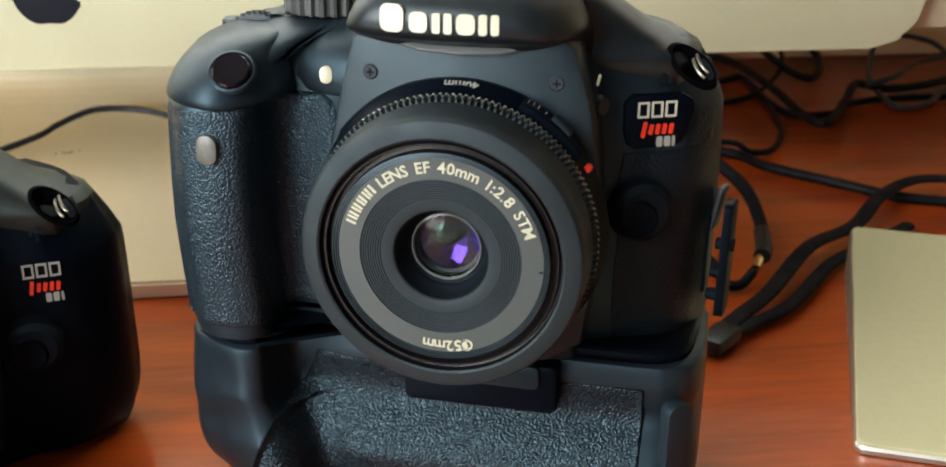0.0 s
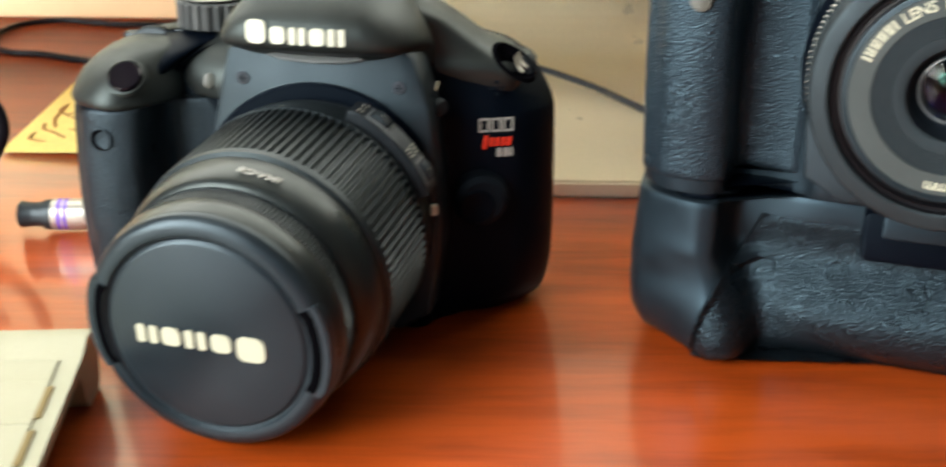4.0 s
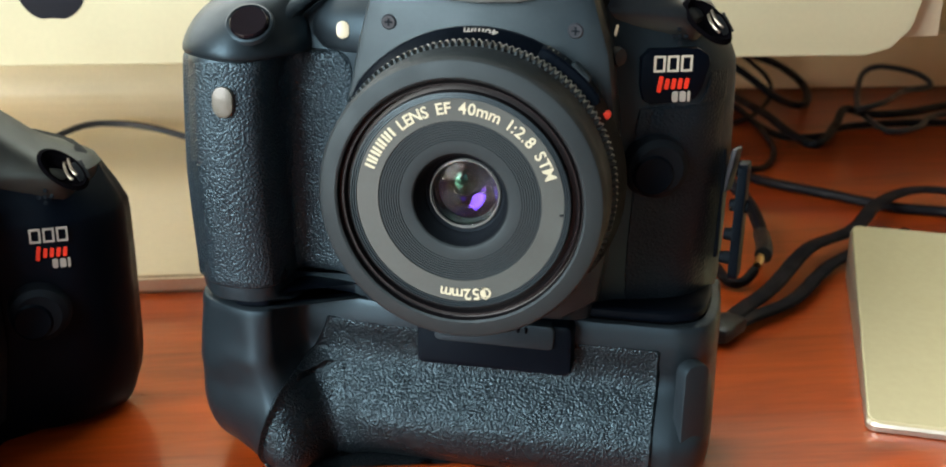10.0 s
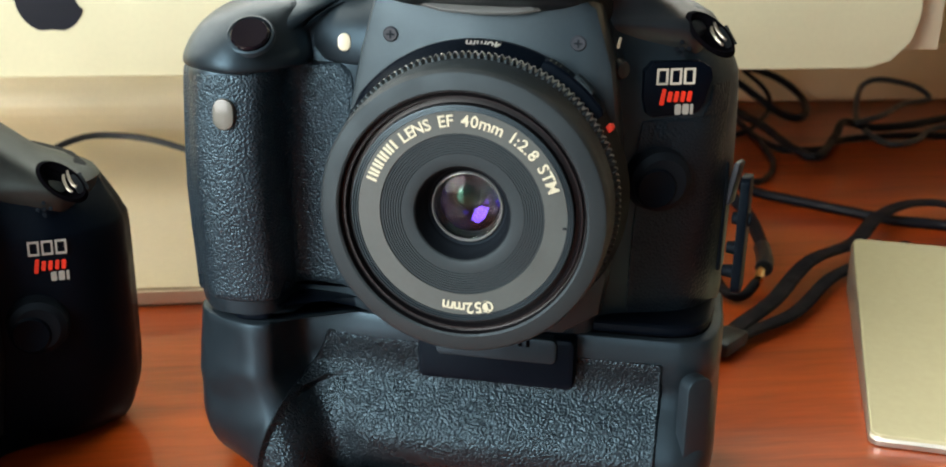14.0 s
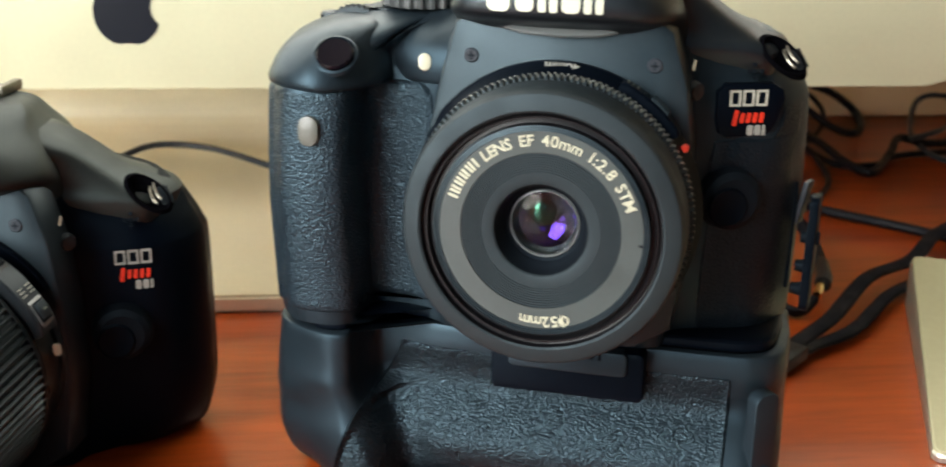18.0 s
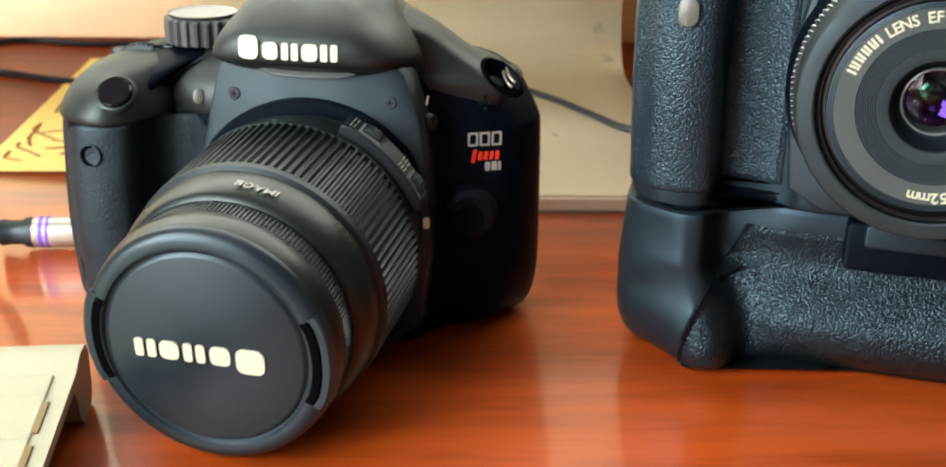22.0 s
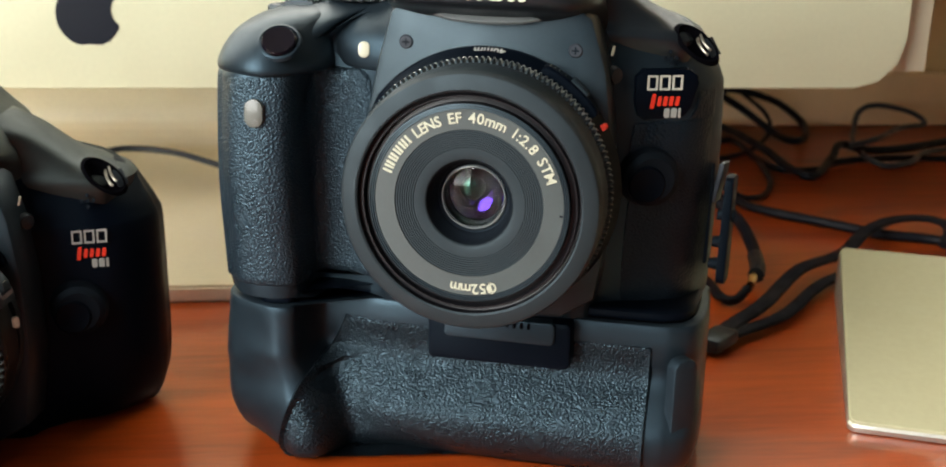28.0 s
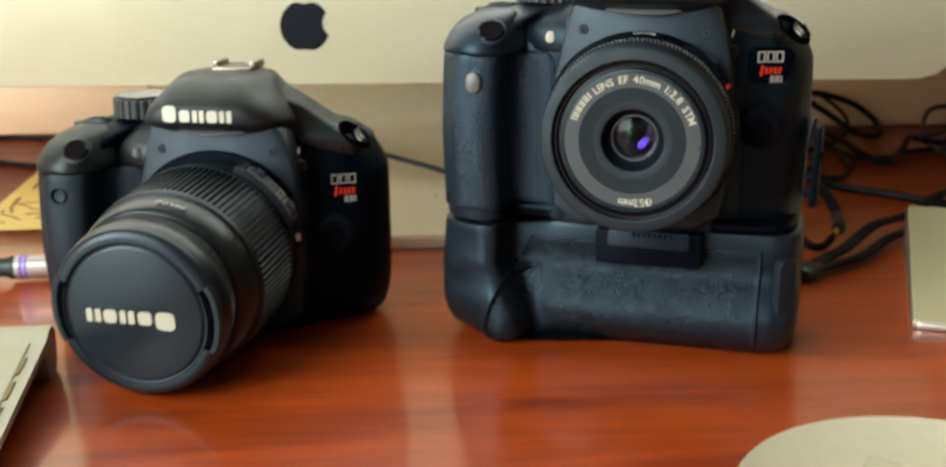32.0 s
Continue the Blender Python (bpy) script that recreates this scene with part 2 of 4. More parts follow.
M_SHOE = material("dull_shoe_metal", (0.2, 0.185, 0.15), 0.4, metal=1.0, grain=0.2)
M_KEY = material("white_key", (0.34, 0.335, 0.23), 0.5, grain=0.03)
M_PAD = material("pad_surface", (0.36, 0.335, 0.2), 0.5, grain=0.05, scale=400)
M_CABLE = material("cable_sheath", (0.0035, 0.004, 0.0065), 0.5, grain=0.2, spec=0.12)
M_GREY_CABLE = material("grey_cable_sheath", (0.02, 0.025, 0.032), 0.45, grain=0.2, spec=0.3)
M_STRAP = material("woven_strap", (0.004, 0.004, 0.006), 0.8, grain=0.3, bump=0.0003, bump_scale=1400, spec=0.15)
M_PAPER = material("yellow_paper", (0.78, 0.62, 0.2), 0.8, grain=0.08, scale=200)
M_SKETCH = material("brown_ink", (0.3, 0.14, 0.04), 0.8)
M_VIOLET = material("violet_band", (0.16, 0.08, 0.5), 0.4)
M_WALL = material("painted_wall", (0.74, 0.55, 0.3), 0.7, grain=0.05, scale=60, bump=0.0004, bump_scale=300)
M_FLOOR = wood("floor_boards", (0.06, 0.035, 0.02), (0.14, 0.09, 0.05), rough=0.4, scale=3, coat=0.1)
M_CEIL = material("ceiling_paint", (0.26, 0.265, 0.25), 0.8, grain=0.03, scale=40)
# Unseen walls, coloured dark so that little light bounces onto the black cameras.
M_SIDE_WALL = material("unseen_dark_blue_wall", (0.035, 0.05, 0.075), 0.75, grain=0.06, scale=60, bump=0.0004, bump_scale=300)
# Unseen east wall, made paler to send fill light to the right-hand side.
M_EAST = material("warm_grey_bounce_wall", (0.24, 0.22, 0.18), 0.75, grain=0.06, scale=60, bump=0.0004, bump_scale=300)
M_BOARD = material("pale_board_paint", (0.74, 0.53, 0.31), 0.5, grain=0.05, scale=80)


# ---- mesh helpers; sizes in millimetres ----
MM = 0.001


def part(name, bm, mat, parent=None, label="", smooth=35.0):
    me = bpy.data.meshes.new(name)
    bmesh.ops.recalc_face_normals(bm, faces=bm.faces[:])
    bm.to_mesh(me)
    bm.free()
    if smooth:
        for p in me.polygons:
            p.use_smooth = True
        me.set_sharp_from_angle(angle=radians(smooth))
    me.materials.append(mat)
    ob = new(name, me)
    if parent:
        ob.parent = parent
    return tagged(ob, label)


def thing(name, m, label, category, group="", kind=""):
    ob = new(name)
    ob.empty_display_size = 0.01
    ob.matrix_world = m
    return tagged(ob, label, category, group, kind)


def moved(bm, m):
    bmesh.ops.transform(bm, matrix=m, verts=bm.verts[:])
    return bm


def at(x, y, z, rx=0, ry=0, rz=0):
    return pose(x * MM, y * MM, z * MM, rx, ry, rz)


def box(sx, sy, sz, r=0.0, seg=2):
    bm = bmesh.new()
    bmesh.ops.create_cube(bm, size=1.0)
    bmesh.ops.scale(bm, vec=(sx * MM, sy * MM, sz * MM), verts=bm.verts[:])
    if r:
        bmesh.ops.bevel(bm, geom=bm.edges[:], offset=r * MM, segments=seg, affect="EDGES", profile=0.5)
    return bm


def lathe(profile, n=96, wave=0.0, grow=1.0):
    """Turns (radius, y) pairs round the y axis; ribs: teeth of the given depth between the rows marked by wave."""
    bm, rings = bmesh.new(), []
    for r, y, *rib in profile:
        ring = []
        for k in range(n):
            a = 2 * math.pi * k / n
            rr = r * grow - (wave if rib and rib[0] and (k % 4 in (2, 3)) else 0)
            ring.append(bm.verts.new((rr * MM * math.cos(a), y * MM, rr * MM * math.sin(a))))
        rings.append(ring)
    for a, b in zip(rings, rings[1:]):
        for k in range(n):
            bm.faces.new((a[k], a[(k + 1) % n], b[(k + 1) % n], b[k]))
    return bm


def curve_points(pts, sub=4, closed=True):
    """Catmull-Rom through the points."""
    pts, out, n = [Vector(p) for p in pts], [], len(pts)
    for k in range(n if closed else n - 1):
        if closed:
            a, b, c, d = pts[k - 1], pts[k], pts[(k + 1) % n], pts[(k + 2) % n]
        else:
            a, b, c, d = pts[max(k - 1, 0)], pts[k], pts[k + 1], pts[min(k + 2, n - 1)]
        for s in range(sub):
            u = s / sub
            out.append(0.5 * (2 * b + (c - a) * u + (2 * a - 5 * b + 4 * c - d) * u * u + (3 * b - a - 3 * c + d) * u ** 3))
    if not closed:
        out.append(pts[-1])
    return out


def loft(sections, sub=4, up=3):
    """A closed skin through level outlines: (z, slope of z along y, points)."""
    rows = [curve_points([(x, y, z + slope * y) for x, y in pts], sub) for z, slope, pts in sections]
    cols = [curve_points([row[k] for row in rows], up, closed=False) for k in range(len(rows[0]))]
    bm, n, m = bmesh.new(), len(cols), len(cols[0])
    grid = [[bm.verts.new(p * MM) for p in col] for col in cols]
    for k in range(n):
        for j in range(m - 1):
            bm.faces.new((grid[k][j], grid[(k + 1) % n][j], grid[(k + 1) % n][j + 1], grid[k][j + 1]))
    for j in (0, m - 1):
        c = bm.verts.new(sum((grid[k][j].co for k in range(n)), Vector()) / n)
        for k in range(n):
            bm.faces.new((grid[k][j], grid[(k + 1) % n][j], c))
    return bm


def slab(outline, y0, y1, r=0.6):
    """An outline in x and z, thick from y0 to y1, with its front edge rounded."""
    bm = bmesh.new()
    f = bm.faces.new([bm.verts.new((x * MM, y0 * MM, z * MM)) for x, z in outline])
    res = bmesh.ops.extrude_face_region(bm, geom=[f])
    bmesh.ops.translate(bm, vec=(0, (y1 - y0) * MM, 0), verts=[v for v in res["geom"] if isinstance(v, bmesh.types.BMVert)])
    if r:
        front = [e for e in bm.edges if all(abs(v.co.y - y0 * MM) < 1e-7 for v in e.verts)]
        bmesh.ops.bevel(bm, geom=front, offset=r * MM, segments=2, affect="EDGES", profile=0.5)
    return bm


def rounded(w, h, r, n=5):
    """A rounded rectangle as points about the middle."""
    out = []
    for cx, cy, a0 in ((w / 2 - r, h / 2 - r, 0), (-w / 2 + r, h / 2 - r, 90), (-w / 2 + r, -h / 2 + r, 180), (w / 2 - r, -h / 2 + r, 270)):
        for k in range(n + 1):
            a = radians(a0 + 90 * k / n)
            out.append((cx + r * math.cos(a), cy + r * math.sin(a)))
    return out


def tube(pts, radius, sub=6, closed=False, n=10, flat=1.0, across=None):
    """A cord through points (x, y, z in metres); flat: its height against its width."""
    line = curve_points(pts, sub, closed)
    bm, rings = bmesh.new(), []
    for k, p in enumerate(line):
        q0, q1 = (line[k - 1], line[(k + 1) % len(line)]) if closed else (line[max(k - 1, 0)], line[min(k + 1, len(line) - 1)])
        d = (q1 - q0).normalized() if (q1 - q0).length > 0 else Vector((1, 0, 0))
        side = d.cross(Vector((0, 0, 1)))
        side = Vector(across) if across else side.normalized() if side.length > 1e-4 else Vector((1, 0, 0))
        above = side.cross(d)
        rings.append([bm.verts.new(p + radius * (math.cos(2 * math.pi * j / n) * side + flat * math.sin(2 * math.pi * j / n) * above)) for j in range(n)])
    for a, b in zip(rings, rings[1:]):
        for j in range(n):
            bm.faces.new((a[j], a[(j + 1) % n], b[(j + 1) % n], b[j]))
    if closed:
        for j in range(n):
            bm.faces.new((rings[-1][j], rings[-1][(j + 1) % n], rings[0][(j + 1) % n], rings[0][j]))
    else:
        for ring in (rings[0], rings[-1]):
            bm.faces.new(ring)
    return bm


def lettering(text, size, thick=0.12):
    """Text in the x-z plane, facing -y, its baseline on z = 0 and centred in x; sizes in millimetres."""
    data = bpy.data.curves.new("lettering", "FONT")
    data.body, data.size, data.extrude, data.resolution_u = text, size * MM, thick * MM, 3
    data.align_x = "CENTER"
    data.offset = 0.014 * size * MM
    ob = bpy.data.objects.new("lettering", data)
    scene.collection.objects.link(ob)
    bpy.context.view_layer.update()
    bm = bmesh.new()
    bm.from_mesh(ob.evaluated_get(bpy.context.evaluated_depsgraph_get()).to_mesh())
    bpy.data.objects.remove(ob)
    bpy.data.curves.remove(data)
    return moved(bm, pose(0, 0, 0, 90, 0, 0))


def merged(parts_list):
    out = bmesh.new()
    for bm in parts_list:
        me = bpy.data.meshes.new("tmp")
        bm.to_mesh(me)
        bm.free()
        out.from_mesh(me)
        bpy.data.meshes.remove(me)
    return out


def bar(w, h, thick=0.3):
    return slab(rounded(w, h, min(w, h) * 0.3, 3), -thick, thick, 0)


def pair_mark(w, h, t, thick=0.25, level=False):
    """Two plain parallel bars, upright or level, in a field w by h."""
    d = (h if level else w) / 2 - t / 2
    one = (lambda: bar(w, t, thick)) if level else (lambda: bar(t, h, thick))
    step = (lambda k: at(0, 0, k * d)) if level else (lambda k: at(k * d, 0, 0))
    return merged([moved(one(), step(k)) for k in (-1, 1)])


def hollow(w, h, t, thick=0.25):
    """A rounded frame standing in for a printed sign."""
    return merged([moved(bar(w, t, thick), at(0, 0, s * (h - t) / 2)) for s in (-1, 1)] + [moved(bar(t, h - 2 * t + 0.1, thick), at(s * (w - t) / 2, 0, 0)) for s in (-1, 1)])


def sector(r0, r1, y0, y1, a0, a1, n=10):
    """A curved block round the lens axis, with its outer edges eased."""
    bm, rows = bmesh.new(), []
    for k in range(n + 1):
        a = radians(a0 + (a1 - a0) * k / n)
        prof = [(r0, y0), (r1 - 0.5, y0), (r1, y0 - 0.5), (r1, y1 + 0.5), (r1 - 0.5, y1), (r0, y1)]
        end = 0.5 if k in (0, n) else 0.0
        rows.append([bm.verts.new(((r - end) * MM * math.cos(a), y * MM, (r - end) * MM * math.sin(a))) for r, y in prof])
    for a, b in zip(rows, rows[1:]):
        for j in range(6):
            bm.faces.new((a[j], a[(j + 1) % 6], b[(j + 1) % 6], b[j]))
    bm.faces.new(rows[0])
    bm.faces.new(rows[-1])
    return bm


def ring_place(bm, angle, radius, y):
    """Turns a flat mark so that its top points away from the lens axis."""
    a = radians(angle)
    return moved(bm, Matrix.Translation((radius * MM * math.cos(a), y * MM, radius * MM * math.sin(a))) @ pose(0, 0, 0, 0, 90 - angle, 0))


# ---- room ----
def setting(name, bm, mat, label="", smooth=0):
    return tagged(part(name, bm, mat, None, label, smooth), "", "", "", "structure")


X0, X1, Y0, Y1, Z0, Z1 = -1300, 2100, -2300, 475, -740, 1700


def pierced_wall(name, axis, where, span, hole, label):
    """A wall 120 mm thick with one window opening, from four blocks."""
    (a0, a1), (h0, h1, g0, g1) = span, hole
    blocks = []
    for u0, u1, v0, v1 in ((a0, h0, Z0, Z1), (h1, a1, Z0, Z1), (h0, h1, Z0, g0), (h0, h1, g1, Z1)):
        if axis == "x":
            blocks.append(moved(box(120, u1 - u0, v1 - v0), at(where, (u0 + u1) / 2, (v0 + v1) / 2)))
        else:
            blocks.append(moved(box(u1 - u0, 120, v1 - v0), at((u0 + u1) / 2, where, (v0 + v1) / 2)))
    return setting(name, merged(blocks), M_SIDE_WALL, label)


setting("floor", moved(box(X1 - X0 + 400, Y1 - Y0 + 400, 60), at((X0 + X1) / 2, (Y0 + Y1) / 2, Z0 - 30)), M_FLOOR, "brown boarded floor under the desk")
setting("ceiling", moved(box(X1 - X0 + 400, Y1 - Y0 + 400, 60), at((X0 + X1) / 2, (Y0 + Y1) / 2, Z1 + 30)), M_CEIL, "plain pale ceiling")
setting("wall_north", moved(box(X1 - X0 + 240, 120, Z1 - Z0), at((X0 + X1) / 2, Y1 + 72, (Z0 + Z1) / 2)), M_WALL, "warm tan painted wall behind the desk")
setting("wall_east", moved(box(120, Y1 - Y0, Z1 - Z0), at(X1 + 60, (Y0 + Y1) / 2, (Z0 + Z1) / 2)), M_EAST, "unseen warm grey side wall, added to bounce light")
pierced_wall("wall_west", "x", X0 - 60, (Y0, Y1 + 12), (-1800, -300, -20, 1340), "unseen blue-grey wall with a window opening, dark to limit bounce")
pierced_wall("wall_south", "y", Y0 - 60, (X0 - 120, X1 + 120), (-820, -180, 180, 1320), "unseen blue-grey wall with a window opening, dark to limit bounce")

# ---- desk ----
desk = thing("desk", at(0, 0, 0), "varnished reddish cherry wood desk against the wall", "desk")
part("desktop", moved(box(1760, 1180, 32, 2), at(200, -118, -16)), M_DESK, desk, "glossy red-brown grained top", 30)
for x in (-640, 1040):
    part("side_panel", moved(box(30, 1000, 706, 1), at(x, -100, -386)), M_DESK, desk)
back = part("back_board", moved(box(1900, 12, 36, 2), at(110, 470, 18.4)), M_BOARD, None, "pale wooden board along the wall", 30)
tagged(back, "pale painted board standing along the wall behind the desk", "board")

# ---- computer with an aluminium chin and foot ----
computer = thing("desktop_computer", at(-136, 195, 0), "silver aluminium all-in-one computer on a bent foot", "computer")
chin = [(-348, 98), (-345, 87), (-337, 79), (-326, 76), (326, 76), (337, 79), (345, 87), (348, 98), (348, 168), (-348, 168)]
part("chin", slab(chin, 0, 9, 1.2), M_CHIN, computer, "pale aluminium lower panel")
part("screen_glass", slab([(-348, 168.6), (348, 168.6), (348, 575), (-348, 575)], 0, 9, 0.8), M_GLOSS, computer, "black glass border")
part("display", slab([(-322, 194), (322, 194), (322, 549), (-322, 549)], -0.6, 0.4, 0), M_SCREEN, computer, "lit display", 0)
part("rear_shell", loft([(82, 0, [(-315, 9), (315, 9), (300, 24), (0, 40), (-300, 24)]), (300, 0, [(-318, 9), (318, 9), (300, 30), (0, 55), (-300, 30)]),
                         (555, 0, [(-315, 9), (315, 9), (300, 24), (0, 40), (-300, 24)])]), M_ALU, computer)
foot_line = [(-48, 3.5), (60, 3.5), (132, 3.8), (158, 9), (172, 28), (170, 62), (155, 112), (132, 170), (100, 250), (56, 330)]
bm = bmesh.new()
line = curve_points([(0, y, z) for y, z in foot_line], 5, closed=False)
rows = []
for k, p in enumerate(line):
    d = (line[min(k + 1, len(line) - 1)] - line[max(k - 1, 0)]).normalized()
    nrm = Vector((0, -d.z, d.y))
    rows.append([bm.verts.new((p + Vector((sx * 117, 0, 0)) + s * 3.5 * nrm) * MM) for sx, s in ((-1, -1), (1, -1), (1, 1), (-1, 1))])
for a, b in zip(rows, rows[1:]):
    for j in range(4):
        bm.faces.new((a[j], a[(j + 1) % 4], b[(j + 1) % 4], b[j]))
for r in (rows[0], rows[-1]):
    bm.faces.new(r)
bmesh.ops.bevel(bm, geom=[e for e in bm.edges if e.calc_length() > 0.2], offset=0.0012, segments=2, affect="EDGES")
part("foot", bm, M_ALU, computer, "brushed aluminium foot bent upwards behind", 40)
# round mark with a bite and a leaf
mark = []
for k in range(48):
    a = 2 * math.pi * k / 48
    x, z = 12.2 * math.cos(a), 12.6 * math.sin(a)
    z -= 1.8 * math.exp(-(x / 3.2) ** 2) * (1 if z > 0 else -0.7)
    if x > 0:
        d = math.hypot(x - 15.5, z - 1.5)
        if d < 7.0:
            x, z = 15.5 + (x - 15.5) / d * 7.0, 1.5 + (z - 1.5) / d * 7.0
    mark.append((x * 1.04, z * 1.04 + 106.2))
part("front_mark", slab(mark, -0.25, 0.4, 0), M_LOGO, computer, "plain black round mark", 0)
part("front_mark_leaf", slab([(0.2, 119.6), (1.0, 122.6), (3.2, 124.8), (4.8, 125.4), (4.6, 123.4), (3.2, 121.0)], -0.25, 0.4, 0), M_LOGO, computer, "", 0)


# ---- cameras ----
def body_ring(l, gf, rec, pl, r, rf, b):
    return [(l + 4, b - 3), (l, b - 14), (l, gf + 14), (l + 3, gf + 6), (l + 8, gf + 1.2), (l + 14, gf), (l + 19, gf + 0.8), (l + 22.2, gf + 3.4), (l + 23.4, gf + 8), (l + 24, rec - 3.2), (l + 26, rec), (l + 31, rec + 0.5), (-36, rec - 1), (-31, rec - 3.5),
            (-26, pl), (0, pl - 1), (25, pl), (30, pl + 7), (36, rf), (r - 8, rf + 6), (r, rf + 18), (r, b - 10), (r - 8, b), (0, b + 2), (l + 30, b)]


BODY = ((0.2, (-71.5, 2, 14.2, 8, 55.5, 18.5, 51)), (1.6, (-74, -2, 14, 7.5, 58, 18, 52)), (5, (-75.2, -4, 14, 7, 59.4, 17.4, 53)), (34, (-76, -6, 14, 7, 60, 17, 54)), (60, (-76, -4.8, 14, 7, 59.5, 17, 54)), (65.4, (-75.6, -4, 14.5, 7.5, 58.6, 17.5, 53)),
        (71, (-73, 3, 16, 9, 56, 18.6, 52)), (76, (-68, 10, 18, 11, 52, 22, 50)), (79.5, (-61, 19, 24, 18, 45, 28, 43)), (81, (-54, 25, 29, 24, 32, 32, 40)))


OLD_BODY = ((0.2, (-69, 3, 17, 9, 51, 22, 49)), (2, (-71, 0, 15.5, 8, 55, 19.5, 51)), (7, (-73.5, -3.5, 14.5, 7.5, 58, 17.6, 53)), (16, (-75, -5, 14, 7, 59.5, 17, 54))) + tuple((z, (v[0] + 0.6, *v[1:4], v[4] - 0.4, *v[5:])) for z, v in BODY[3:])


def between(table, z):
    """Values of a table of (height, values) at a height."""
    for (z0, a), (z1, b) in zip(table, table[1:]):
        if z <= z1:
            break
    u = min(1.0, max(0.0, (z - z0) / (z1 - z0)))
    return [p + (q - p) * u for p, q in zip(a, b)]


def front_y(ring, x):
    """How far forward an outline reaches at x."""
    pts, best = curve_points([(p[0], p[1], 0) for p in ring], 8), 90.0
    for p, q in zip(pts, pts[1:] + pts[:1]):
        if min(p.x, q.x) <= x <= max(p.x, q.x) and abs(p.x - q.x) > 1e-6:
            best = min(best, p.y + (q.y - p.y) * (x - p.x) / (q.x - p.x))
    return best


def skin(ring_at, spans, lift=0.7, deep=6.0, n=14, up=2):
    """A covering that follows the front of a body; spans: (height, first x, last x), sunk at its ends."""
    sections = []
    for j, (z, x0, x1) in enumerate(spans):
        ring, edge = ring_at(z), j in (0, len(spans) - 1)
        line = []
        for k in range(n + 1):
            x = x0 + (x1 - x0) * k / n
            line.append((x, front_y(ring, x) - (lift if 0 < k < n and not edge else -0.3)))
        back = [(x1 - (x1 - x0) * k / 6, max(front_y(ring, x1 - (x1 - x0) * k / 6) + 1.5, min(line[0][1], line[-1][1]) + deep)) for k in range(7)]
        sections.append((z, 0, line + back[1:-1]))
    return loft(sections, 2, up)


def ridged_wheel(r, h, teeth, depth):
    bm, rings = bmesh.new(), []
    for z, inset in ((0, 0.6), (0.4, 0), (h - 0.6, 0), (h, 0.8)):
        ring = []
        for k in range(teeth * 4):
            a = 2 * math.pi * k / (teeth * 4)
            rr = (r - inset - (depth if k % 4 in (2, 3) else 0)) * MM
            ring.append(bm.verts.new((rr * math.cos(a), rr * math.sin(a), z * MM)))
        rings.append(ring)
    n = teeth * 4
    for a, b in zip(rings, rings[1:]):
        for k in range(n):
            bm.faces.new((a[k], a[(k + 1) % n], b[(k + 1) % n], b[k]))
    bm.faces.new(rings[0])
    bm.faces.new(rings[-1])
    return bm


def screw(parent, x, y, z):
    s = part("screw", moved(lathe([(0, -0.3), (1.5, -0.3), (1.9, 0.1), (1.9, 0.8)], 20), at(x, y, z)), M_GREY_CABLE, parent, "small dark cross-head screw")
    part("screw_slot", moved(merged([box(1.9, 0.2, 0.4), box(0.4, 0.2, 1.9)]), at(x, y - 0.34, z)), M_MATT, s)


